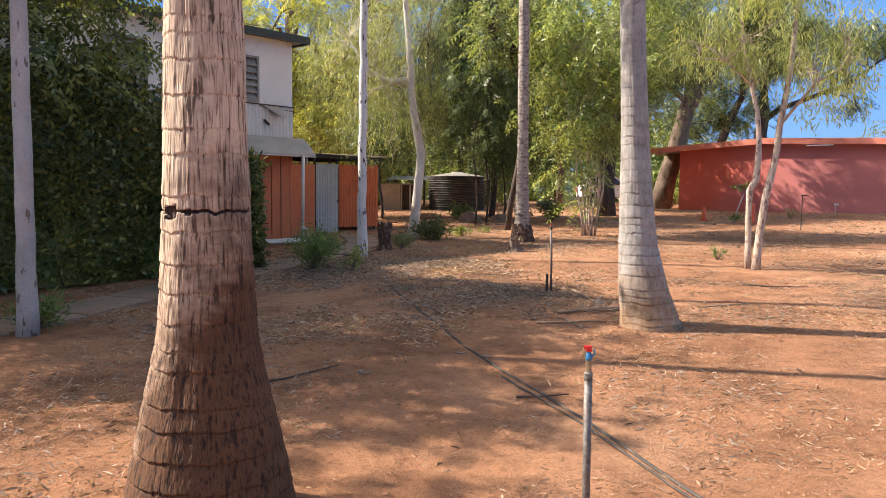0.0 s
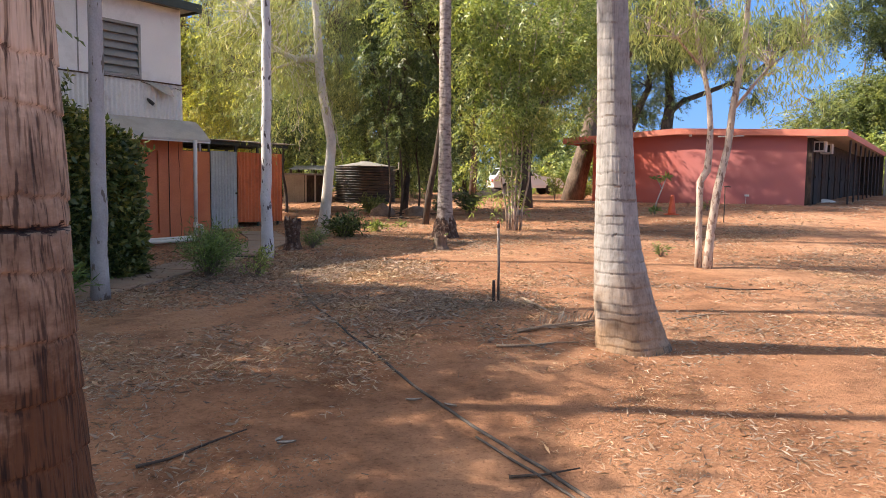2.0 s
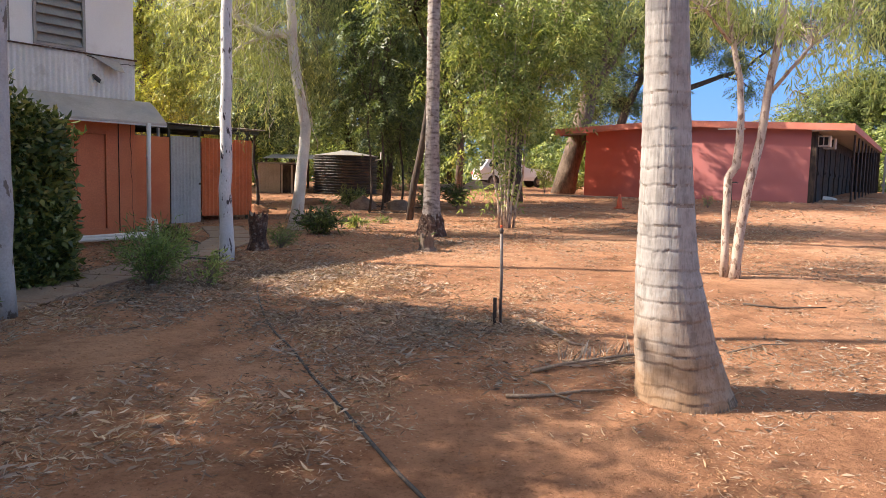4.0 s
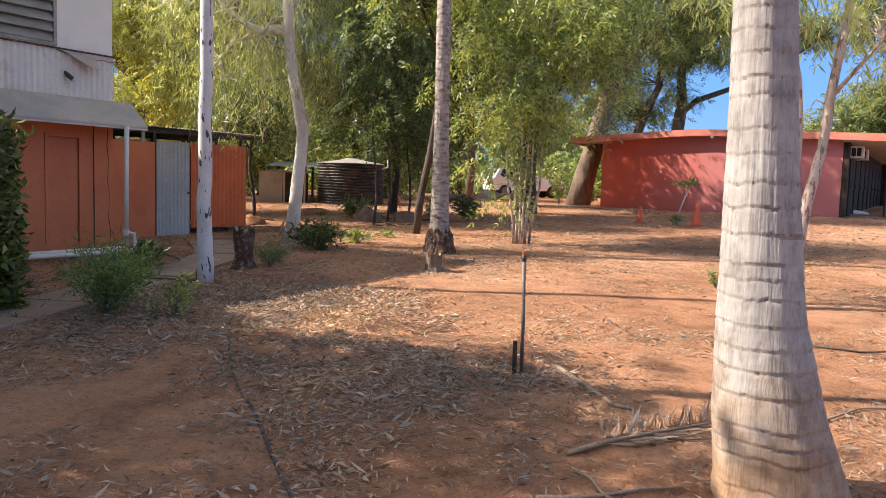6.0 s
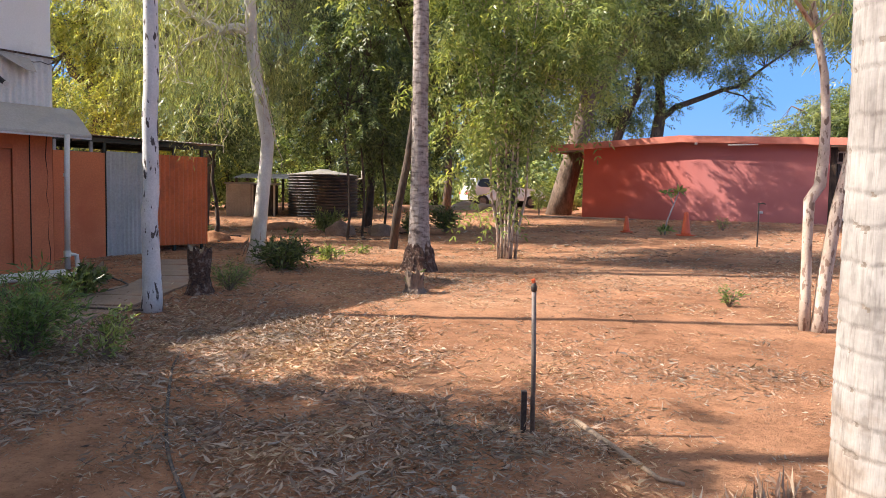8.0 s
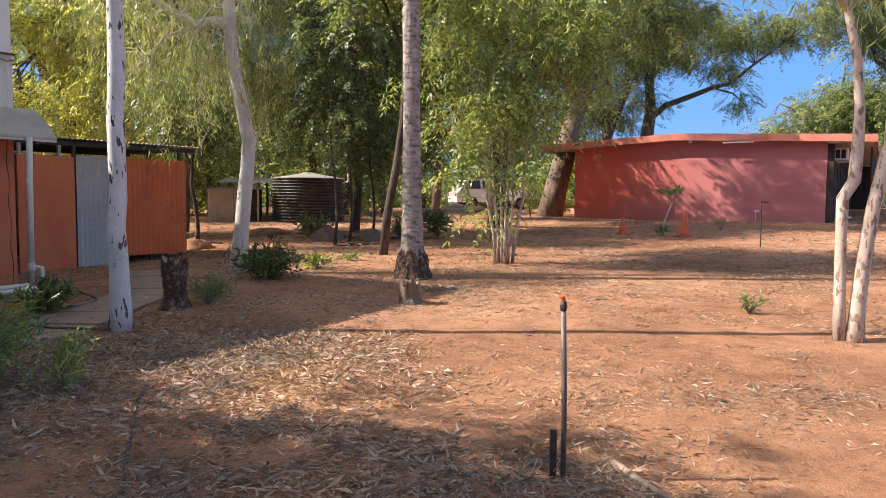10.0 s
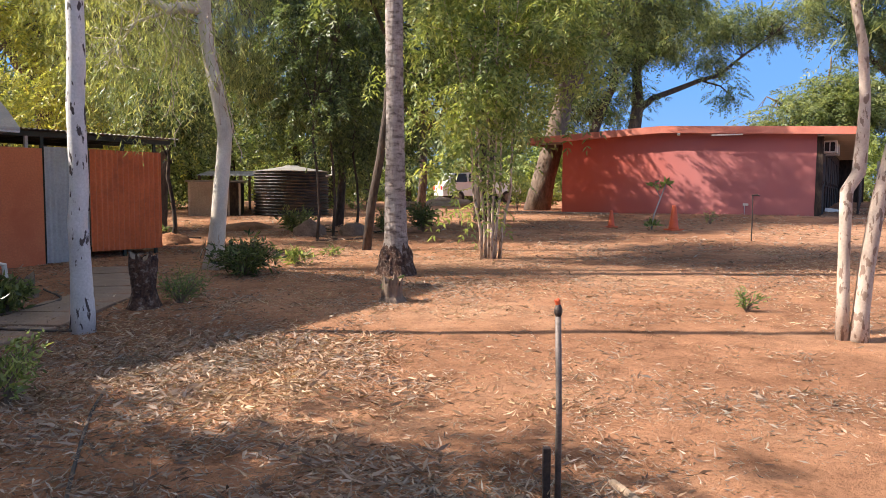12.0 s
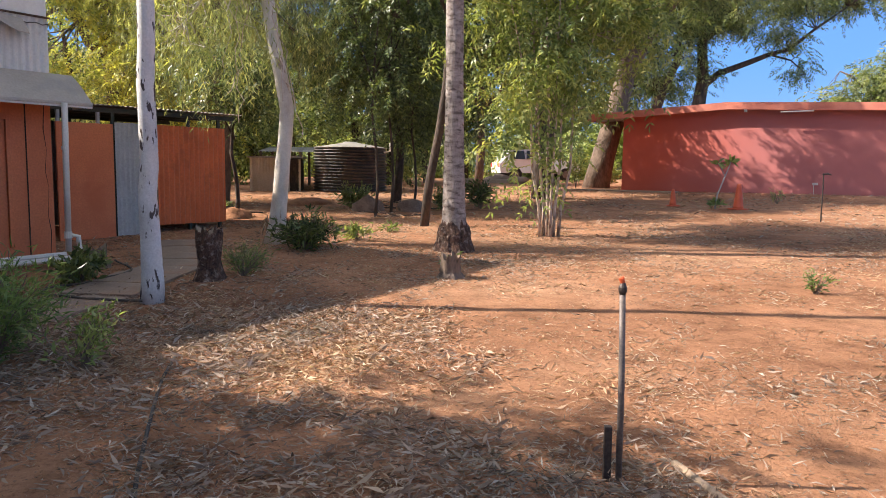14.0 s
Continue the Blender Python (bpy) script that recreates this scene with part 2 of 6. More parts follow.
M_LOUVRE = surface("grey_louvre", [(0.27, 0.25, 0.225), (0.36, 0.335, 0.30)], 3, 40, 0.2, 0.6)
M_DARK_TRIM = surface("dark_green_trim", [(0.035, 0.045, 0.035), (0.06, 0.07, 0.055)], 3, 40, 0.2, 0.6)
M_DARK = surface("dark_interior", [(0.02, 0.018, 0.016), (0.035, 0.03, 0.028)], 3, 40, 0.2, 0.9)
M_PIPE = surface("white_plastic_pipe", [(0.68, 0.62, 0.55), (0.78, 0.72, 0.65)], 5, 60, 0.15, 0.45, bump=0.05, dirt=(0.5, 0.42, 0.35))
M_ROOF_IRON = surface("weathered_roof_iron", [(0.22, 0.20, 0.185), (0.36, 0.33, 0.30)], 2, 30, 0.3, 0.6, 0.2, dirt=(0.20, 0.11, 0.07))
M_TANK = surface("dark_green_tank_iron", [(0.035, 0.032, 0.03), (0.065, 0.06, 0.054)], 1.6, 30, 0.3, 0.55, 0.1, dirt=(0.12, 0.085, 0.06), dirt_scale=2)
M_TANK_LID = surface("pale_tank_lid", [(0.28, 0.25, 0.215), (0.38, 0.345, 0.30)], 2, 30, 0.3, 0.6)
M_CONCRETE = surface("dusty_concrete", [(0.25, 0.17, 0.12), (0.36, 0.25, 0.185)], 1.5, 45, 0.3, 0.9, bump=0.3, dirt=(0.28, 0.15, 0.09))
M_HUT = surface("brown_hut_iron", [(0.46, 0.37, 0.29), (0.58, 0.48, 0.39)], 2, 30, 0.3, 0.7)
M_ROCK = surface("brown_rock", [(0.20, 0.12, 0.085), (0.34, 0.22, 0.16)], 4, 30, 0.4, 0.95, bump=0.9, dist=0.03)
M_CONE = surface("orange_marker", [(0.65, 0.10, 0.03), (0.75, 0.14, 0.05)], 3, 40, 0.2, 0.5)
M_HOSE = surface("dusty_black_hose", [(0.045, 0.038, 0.034), (0.09, 0.072, 0.06)], 4, 60, 0.3, 0.75, dirt=(0.20, 0.13, 0.09), dirt_scale=5)
M_GALV = surface("weathered_steel_pipe", [(0.13, 0.11, 0.095), (0.30, 0.27, 0.25)], 40, 90, 0.4, 0.55, 0.4, dirt=(0.12, 0.08, 0.06), dirt_scale=9)
M_STEEL_GREY = surface("grey_brown_steel_riser", [(0.13, 0.10, 0.088), (0.22, 0.175, 0.155)], 10, 80, 0.3, 0.55, 0.2)
M_STEEL_DARK = surface("dark_steel_riser", [(0.045, 0.032, 0.028), (0.085, 0.06, 0.05)], 10, 80, 0.4, 0.5, 0.3)
M_RED_CAP = surface("red_plastic", [(0.62, 0.02, 0.02), (0.72, 0.035, 0.03)], 6, 50, 0.1, 0.35)
M_BLUE_CAP = surface("blue_plastic", [(0.03, 0.18, 0.36), (0.05, 0.25, 0.45)], 6, 50, 0.1, 0.4)
M_BRASS = surface("dull_brass", [(0.36, 0.27, 0.16), (0.5, 0.4, 0.26)], 10, 80, 0.3, 0.4, 0.7)
M_FASCIA = surface("coral_fascia", [(0.55, 0.16, 0.10), (0.64, 0.22, 0.15)], 2, 40, 0.15, 0.7, dirt=(0.45, 0.14, 0.10))
M_SOFFIT = surface("cream_soffit", [(0.50, 0.40, 0.30), (0.58, 0.48, 0.38)], 2, 40, 0.15, 0.8)
M_AC = surface("cream_enamel", [(0.62, 0.58, 0.52), (0.70, 0.66, 0.60)], 3, 60, 0.1, 0.5)
M_CAR = surface("white_car_paint", [(0.70, 0.70, 0.69), (0.78, 0.78, 0.77)], 2, 60, 0.05, 0.3)
M_GLASS_DARK = surface("dark_glass", [(0.02, 0.025, 0.03), (0.03, 0.035, 0.04)], 2, 60, 0.05, 0.08)
M_TYRE = surface("tyre_rubber", [(0.02, 0.02, 0.02), (0.04, 0.035, 0.03)], 6, 60, 0.2, 0.9)
M_DARK_BROWN = surface("dark_brown", [(0.03, 0.022, 0.018), (0.10, 0.065, 0.045)], 8, 40, 0.5, 0.95, bump=0.9, dist=0.03, stretch=(1, 1, 0.35))
M_STUMP_BARK = surface("flaking_red_brown_bark", [(0.055, 0.028, 0.02), (0.20, 0.10, 0.065)], 14, 50, 0.5, 0.95, bump=1.0, dist=0.04, dirt=(0.36, 0.27, 0.22), dirt_scale=16)
M_STUMP_CUT = surface("cut_wood", [(0.28, 0.19, 0.13), (0.4, 0.29, 0.2)], 9, 60, 0.4, 0.9)


def faded_wall():
    """Red masonry paint bleached to dusty pink over part of its length."""
    m, n, l = nodes_of("faded_red_masonry")
    p = n["Principled BSDF"]
    tc, sx = n.new("ShaderNodeTexCoord"), n.new("ShaderNodeSeparateXYZ")
    l.new(tc.outputs["Object"], sx.inputs[0])
    no, fine = noise_of(n, l, 0.9, 5), noise_of(n, l, 45, 3)
    ma = n.new("ShaderNodeMath")
    ma.operation = "MULTIPLY_ADD"
    ma.inputs[1].default_value = 2.5
    l.new(no.outputs[0], ma.inputs[0])
    l.new(sx.outputs[0], ma.inputs[2])
    mr = n.new("ShaderNodeMapRange")
    mr.inputs[1].default_value, mr.inputs[2].default_value = 2.2, 5.6
    l.new(ma.outputs[0], mr.inputs[0])
    col = mixed(n, l, mr.outputs[0], (0.56, 0.095, 0.05), (0.50, 0.165, 0.15))
    g = ramp_of(n, [(0.3, (0.85, 0.85, 0.85)), (0.7, (1, 1, 1))])
    l.new(fine.outputs[0], g.inputs[0])
    col = mixed(n, l, 1.0, col, g.outputs[0], "MULTIPLY")
    l.new(col, p.inputs["Base Color"])
    p.inputs["Roughness"].default_value = 0.85
    bumped(n, l, p, fine.outputs[0], 0.3, 0.006)
    return m


M_RED_WALL = faded_wall()

# ---- building helpers ----
rng = np.random.default_rng(7)


def gz(x, y):
    """Height of the ground."""
    yy = min(max(y, -6.0), 60.0)
    s = 0.03 * yy if yy < 34 else 1.02 + 0.03 * (yy - 34) * math.exp(-(yy - 34) / 12.0)
    u, v = min(max((x - 4.0) / 7.0, 0.0), 1.0), min(max((y - 17.0) / 10.0, 0.0), 1.0)
    s += 0.15 * u * u * (3 - 2 * u) * v * v * (3 - 2 * v)
    near = math.exp(-((x / 14.0) ** 2 + ((y - 9) / 20.0) ** 2))
    return s + near * 0.022 * noise.noise((x * 0.9, y * 0.9, 0.0)) + near * 0.009 * noise.noise((x * 4.0, y * 4.0, 3.0))


def thing(name, loc, rz=0.0, label="", category="", group="", kind=""):
    ob = new(name)
    ob.empty_display_size = 0.2
    ob.matrix_world = pose(*loc, 0, 0, rz)
    return tagged(ob, label, category, group, kind)


def part(name, bm, material, parent=None, label="", smooth=False):
    me = bpy.data.meshes.new(name)
    if isinstance(bm, bmesh.types.BMesh):
        bmesh.ops.recalc_face_normals(bm, faces=bm.faces)
        bm.to_mesh(me)
        bm.free()
    else:
        v, f = bm
        me.from_pydata(v, [], f)
    me.materials.append(material)
    if smooth:
        me.polygons.foreach_set("use_smooth", [True] * len(me.polygons))
    me.update()
    ob = new(name, me)
    if parent:
        ob.parent = parent
    return tagged(ob, label)


def box(lo, hi, bevel=0.0, bm=None):
    bm = bm or bmesh.new()
    c = [(a + b) / 2 for a, b in zip(lo, hi)]
    s = [abs(b - a) for a, b in zip(lo, hi)]
    made = bmesh.ops.create_cube(bm, size=1.0, matrix=Matrix.Translation(c) @ Matrix.Diagonal((*s, 1)))
    if bevel:
        edges = list({e for v in made["verts"] for e in v.link_edges})
        bmesh.ops.bevel(bm, geom=edges, offset=bevel, segments=2, affect="EDGES", profile=0.6)
    return bm


def ring_frame(d):
    d = d.normalized()
    a = d.cross(Vector((0, 0, 1)) if abs(d.z) < 0.9 else Vector((1, 0, 0))).normalized()
    return a, d.cross(a).normalized()


def tube(paths, sides=8, caps=True):
    """Tapered tubes: a list of (points, radii). Returns verts and faces."""
    vs, fs = [], []
    for pts, rad in paths:
        pts = [Vector(p) for p in pts]
        base = len(vs)
        a = None
        for i, p in enumerate(pts):
            d = pts[min(i + 1, len(pts) - 1)] - pts[max(i - 1, 0)]
            if a is None:
                a, b = ring_frame(d)
            else:
                dn = d.normalized()
                a = (a - dn * a.dot(dn)).normalized()
                b = dn.cross(a)
            for k in range(sides):
                w = 2 * math.pi * k / sides
                vs.append(p + (a * math.cos(w) + b * math.sin(w)) * rad[i])
        for i in range(len(pts) - 1):
            for k in range(sides):
                q, k2 = base + i * sides, (k + 1) % sides
                fs.append((q + k, q + k2, q + sides + k2, q + sides + k))
        if caps:
            fs.append(tuple(base + k for k in range(sides))[::-1])
            fs.append(tuple(base + (len(pts) - 1) * sides + k for k in range(sides)))
    return vs, fs


def curve_between(a, b, sag=0.0, wob=0.0, n=6):
    """A bent path from a to b; sag lowers (or lifts) its middle, wob shakes it."""
    a, b = Vector(a), Vector(b)
    out = []
    for i in range(n + 1):
        t = i / n
        p = a.lerp(b, t)
        p.z -= sag * 4 * t * (1 - t)
        if 0 < i < n and wob:
            p += Vector(rng.normal(0, wob, 3))
        out.append(p)
    return out


def leaf_mesh(name, at, way, length, width, material, parent=None, label="", fold=0.25, facing=None):
    """Many leaves at once: base points, directions, sizes. Each is a folded lozenge; facing gives the way their upper sides look."""
    n = len(at)
    way = way / np.maximum(np.linalg.norm(way, axis=1, keepdims=True), 1e-6)
    side = np.cross(way, rng.normal(0, 1, (n, 3)) if facing is None else facing)
    side /= np.maximum(np.linalg.norm(side, axis=1, keepdims=True), 1e-6)
    up = np.cross(side, way)
    ln, wd = np.reshape(length, (-1, 1)), np.reshape(width, (-1, 1))
    mid = at + way * ln * 0.45
    v = np.empty((n, 4, 3))
    v[:, 0], v[:, 2] = at, at + way * ln - up * ln * 0.12
    v[:, 1], v[:, 3] = mid + side * wd * 0.5 + up * wd * fold, mid - side * wd * 0.5 + up * wd * fold
    me = bpy.data.meshes.new(name)
    me.vertices.add(4 * n)
    me.vertices.foreach_set("co", v.astype(np.float32).ravel())
    me.loops.add(4 * n)
    me.loops.foreach_set("vertex_index", np.arange(4 * n, dtype=np.int32))
    me.polygons.add(n)
    me.polygons.foreach_set("loop_start", np.arange(0, 4 * n, 4, dtype=np.int32))
    me.materials.append(material)
    me.update(calc_edges=True)
    ob = new(name, me)
    if parent:
        ob.parent = parent
    return tagged(ob, label)


def corrugated(x0, x1, z0, z1, pitch=0.076, depth=0.018, y=0.0, thick=0.002):
    """An upright corrugated sheet, its ribs upright, in the xz plane."""
    n = max(8, int((x1 - x0) / pitch * 6))
    vs, fs = [], []
    for i in range(n + 1):
        x = x0 + (x1 - x0) * i / n
        o = y + depth * 0.5 * math.sin(2 * math.pi * (x - x0) / pitch)
        vs += [(x, o, z0), (x, o, z1), (x, o + thick, z0), (x, o + thick, z1)]
    for i in range(n):
        a, b = 4 * i, 4 * i + 4
        fs += [(a, b, b + 1, a + 1), (a + 3, b + 3, b + 2, a + 2), (a + 1, b + 1, b + 3, a + 3), (a + 2, b + 2, b, a)]
    fs += [(0, 1, 3, 2), (4 * n, 4 * n + 2, 4 * n + 3, 4 * n + 1)]
    return vs, fs


def corrugated_roof(x0, x1, y0, y1, z0, z1, pitch=0.076, depth=0.018):
    """A roof sheet whose ribs run from (y0, z0) to (y1, z1)."""
    vs, fs = corrugated(x0, x1, 0, 1, pitch, depth, 0.0, 0.003)
    return [(x, y0 + (y1 - y0) * t, z0 + (z1 - z0) * t + o) for x, o, t in vs], fs


def clumps_in(balls, count, shell=0.55):
    """Centres of leaf clumps, spread through ellipsoids and kept to their outer part."""
    out = []
    vol = np.array([b[3] * b[4] * b[5] for b in balls]) ** 0.8
    pick = rng.choice(len(balls), count, p=vol / vol.sum())
    for k in pick:
        x, y, z, a, b, c = balls[k]
        d = rng.normal(0, 1, 3)
        d /= np.linalg.norm(d)
        r = rng.uniform(shell ** 3, 1) ** (1 / 3)
        out.append((x + a * d[0] * r, y + b * d[1] * r, z + c * d[2] * r))
    return np.array(out)


def crown_leaves(name, centres, per, spread, size, slim, droop, weep, material, parent):
    """The leaves round each centre: feathered sprays with leaves on both sides, or hanging strands of length weep."""
    if weep:
        c = np.repeat(centres, per, axis=0)
        n = len(c)
        strands = 7
        sid = rng.integers(0, strands, n)
        base = rng.normal(0, spread, (len(centres), strands, 3))
        off = base[np.repeat(np.arange(len(centres)), per), sid]
        t = rng.uniform(0, 1, n)
        off = off + np.stack([rng.normal(0, 0.05, n), rng.normal(0, 0.05, n), -t * weep], 1)
        off[:, :2] *= (1 + 0.35 * np.sqrt(t))[:, None]
        way = rng.normal(0, 1, (n, 3))
        way[:, 2] = way[:, 2] * 0.7 - droop
        ln = size * rng.uniform(0.6, 1.3, n)
        return leaf_mesh(name, c + off, way, ln, ln * slim, material, parent)
    pairs = 5
    k = 2 * pairs + 1
    c = np.repeat(centres, max(1, round(per / k)), axis=0)
    m = len(c)
    off = rng.normal(0, 1, (m, 3)) * np.array([spread, spread, spread * 0.75])
    axis = rng.normal(0, 0.6, (m, 3)) + off / max(spread, 1e-3) * 0.5
    axis[:, 2] = axis[:, 2] * 0.5 - droop
    axis /= np.linalg.norm(axis, axis=1, keepdims=True)
    up = rng.normal(0, 0.45, (m, 3)) + np.array([0, 0, 1.0])
    up -= axis * (up * axis).sum(1, keepdims=True)
    up /= np.linalg.norm(up, axis=1, keepdims=True)
    across = np.cross(axis, up)
    run = size * pairs * 0.62 * rng.uniform(0.7, 1.3, m)
    at, way, ln = np.empty((m, k, 3)), np.empty((m, k, 3)), np.empty((m, k))
    for j in range(k):
        t = (j // 2 + 0.6) / pairs if j < k - 1 else 1.0
        sg = (1 if j % 2 else -1) if j < k - 1 else 0
        at[:, j] = c + off + axis * (run * t)[:, None]
        at[:, j, 2] -= run * 0.25 * t * t
        way[:, j] = axis * 0.6 + across * sg * 0.9 + rng.normal(0, 0.16, (m, 3)) - np.array([0, 0, 0.22])
        ln[:, j] = size * (1.0 - 0.3 * abs(t - 0.5)) * rng.uniform(0.75, 1.2, m)
    face = np.repeat(up, k, axis=0) + rng.normal(0, 0.22, (m * k, 3))
    ln = ln.ravel()
    return leaf_mesh(name, at.reshape(-1, 3), way.reshape(-1, 3), ln, ln * slim, material, parent, facing=face)


def tree(name, loc, trunk, limbs, balls, clumps, per, spread, size, slim, droop, bark, leaf, label, weep=0.0, sides=10, shell=0.5, twig=0.022, category="tree", group="", twigs=1.0):
    """A tree: trunk (points, radii), limbs, twigs out to each clump, and a crown of single leaves. All points local to loc."""
    t = thing(name, loc, 0, label, category, group)
    paths = [trunk] + limbs
    anchors = np.array([tuple(Vector(p)) for pts, _ in (limbs or [trunk]) for p in pts[len(pts) // 3:]])
    cs = clumps_in(balls, clumps, shell)
    small = []
    for c in cs:
        if rng.uniform() > twigs:
            continue
        a = anchors[np.argmin(((anchors - c) ** 2).sum(1) + rng.uniform(0, 1.0, len(anchors)))]
        small.append((curve_between(a, c, rng.uniform(-0.15, 0.1), 0.06, 4), [twig, twig * 0.8, twig * 0.6, twig * 0.45, twig * 0.25]))
    vs, fs = tube(paths, sides)
    part("trunk", (vs, fs), bark, t, smooth=True)
    if small:
        tagged(part("twig", tube(small, 4, False), bark, t, smooth=True), kind="stuff")
    crown_leaves("crown", cs, per, spread, size, slim, droop, weep, leaf, t)
    return t


# ---- ground ----
def ground_sheet():
    def steps(lo, hi, fine_lo, fine_hi, d):
        mids = list(np.arange(fine_lo, fine_hi, d))
        left, right, s, p = [], [], d, fine_lo
        while p > lo:
            s *= 1.35
            p -= s
            left.append(p)
        s, p = d, mids[-1]
        while p < hi:
            s *= 1.35
            p += s
            right.append(p)
        return left[::-1] + mids + right
    xs, ys = steps(-900, 900, -7, 7, 0.10), steps(-900, 900, 0, 19, 0.10)
    vs = [(x, y, gz(x, y)) for y in ys for x in xs]
    w = len(xs)
    fs = [(j * w + i, j * w + i + 1, (j + 1) * w + i + 1, (j + 1) * w + i) for j in range(len(ys) - 1) for i in range(w - 1)]
    return part("ground", (vs, fs), M_EARTH, None, smooth=True)


tagged(ground_sheet(), "bare red earth with scattered dry leaves and shade", "ground", kind="structure")


def sky_backdrop():
    """The clear sky near the horizon, a plain ring all round the place, far off."""
    m, n, l = nodes_of("clear_blue_sky")
    em, tc, sx = n.new("ShaderNodeEmission"), n.new("ShaderNodeTexCoord"), n.new("ShaderNodeSeparateXYZ")
    mr = n.new("ShaderNodeMapRange")
    mr.inputs[1].default_value, mr.inputs[2].default_value = 0.0, 70.0
    r = ramp_of(n, [(0.0, (0.16, 0.29, 0.52)), (0.35, (0.10, 0.24, 0.53)), (1.0, (0.06, 0.17, 0.48))])
    l.new(tc.outputs["Object"], sx.inputs[0])
    l.new(sx.outputs[2], mr.inputs[0])
    l.new(mr.outputs[0], r.inputs[0])
    l.new(r.outputs[0], em.inputs[0])
    l.new(em.outputs[0], n["Material Output"].inputs[0])
    sides, rings = 96, ((180.0, -6.0), (180.0, 30.0), (176.0, 70.0))
    vs = [(q * math.cos(2 * math.pi * k / sides), q * math.sin(2 * math.pi * k / sides), z) for q, z in rings for k in range(sides)]
    fs = [(j * sides + k, j * sides + (k + 1) % sides, (j + 1) * sides + (k + 1) % sides, (j + 1) * sides + k) for j in range(2) for k in range(sides)]
    return part("backdrop", (vs, fs), m, None, smooth=True)


tagged(sky_backdrop(), "clear blue sky above the horizon", "sky", kind="structure")

# ---- house ----
HX, HY = -5.85, 15.45
house = thing("house", (HX, HY, gz(HX, HY)), 56.5, "two-storey house, white boards above orange painted wall, in shade", "house", kind="structure")
H_LEN, H_DEEP = 11.0, 6.0


def wall_with_holes(x0, x1, z0, z1, holes, thick=0.12, y=0.0):
    """A wall in the xz plane, made of blocks round its openings."""
    bm = bmesh.new()
    xs = sorted({x0, x1, *[h[0] for h in holes], *[h[1] for h in holes]})
    for a, b in zip(xs, xs[1:]):
        cut = [h for h in holes if h[0] < b - 1e-6 and h[1] > a + 1e-6]
        zs = [z0]
        for h in cut:
            zs += [h[2], h[3]]
        zs.append(z1)
        for lo, hi in zip(zs[::2], zs[1::2]):
            if hi - lo > 0.01:
                box((a, y, lo), (b, y + thick, hi), 0, bm)
    return bm


WINDOWS = [(-1.63, -0.83, 2.89, 3.83), (-4.10, -3.20, 2.90, 3.83), (-6.6, -5.7, 2.90, 3.83)]
part("upper_wall", wall_with_holes(-H_LEN, 0, 2.86, 4.24, WINDOWS), M_WHITE, house, "off-white painted boards")
part("siding", corrugated(-H_LEN, 0.004, 2.19, 2.862, 0.085, 0.02, -0.015), M_WHITE_IRON, house, "white corrugated iron skirt")
part("drip_edge", box((-H_LEN, -0.046, 2.852), (0.03, -0.028, 2.876), 0.003), M_STUMP_BARK, house, "rusty drip edge under the boards")
for x in (-1.98, -4.5, -7.0):
    part("board_joint", box((x, -0.008, 2.88), (x + 0.022, -0.001, 4.2)), M_LOUVRE, house)
part("siding_wall", box((-H_LEN, 0.012, 1.95), (0, 0.12, 2.858)), M_WHITE, house)
DOOR = (-0.97, -0.53, 0.14, 1.64)
part("lower_wall", wall_with_holes(-H_LEN, 0, -0.2, 1.948, [DOOR]), M_ORANGE, house, "orange painted wall with a crack")
part("end_wall", box((-0.12, 0.122, -0.2), (0.0, H_DEEP, 1.948)), M_ORANGE, house)
part("upper_end_wall", box((-0.12, 0.122, 1.95), (0.0, H_DEEP, 4.24)), M_WHITE, house)
part("back_wall", box((-H_LEN, H_DEEP - 0.12, -0.2), (-0.122, H_DEEP, 4.24)), M_WHITE, house)
part("near_end_wall", box((-H_LEN, 0.122, -0.2), (-H_LEN + 0.12, H_DEEP - 0.122, 4.24)), M_WHITE, house)
part("upper_floor", box((-H_LEN + 0.12, 0.122, 2.4), (-0.122, H_DEEP - 0.122, 2.5)), M_DARK, house)
part("roof", box((-H_LEN - 0.3, -0.26, 4.245), (0.24, H_DEEP + 0.3, 4.33), 0.01), M_ROOF_IRON, house)
part("fascia", box((-H_LEN - 0.3, -0.29, 4.20), (0.262, -0.262, 4.35)), M_DARK_TRIM, house, "dark green fascia board")
part("end_fascia", box((0.242, -0.26, 4.20), (0.264, H_DEEP + 0.3, 4.35)), M_DARK_TRIM, house)
door_leaf = part("door_panel", box((DOOR[0] + 0.002, 0.022, DOOR[2]), (DOOR[1] - 0.002, 0.07, DOOR[3] - 0.002)), M_ORANGE, house)
for a, b in (((DOOR[0] - 0.05, -0.014, DOOR[2]), (DOOR[0], 0.03, DOOR[3] + 0.05)), ((DOOR[1], -0.014, DOOR[2]), (DOOR[1] + 0.05, 0.03, DOOR[3] + 0.05)), ((DOOR[0], -0.014, DOOR[3]), (DOOR[1], 0.03, DOOR[3] + 0.05))):
    part("door_trim", box(a, b, 0.004), M_ORANGE, house)
part("joint_cover", box((-0.312, -0.010, 0.0), (-0.298, -0.002, 1.9), 0.002), M_DARK_BROWN, house, "dark open wall joint")
crack = [(x + 0.085, y, z) for x, y, z in [(-0.16, -0.001, 1.86), (-0.18, -0.001, 1.55), (-0.15, -0.001, 1.3), (-0.175, -0.001, 1.05), (-0.14, -0.001, 0.85), (-0.16, -0.001, 0.5), (-0.13, -0.001, 0.3), (-0.15, -0.001, 0.0)]]
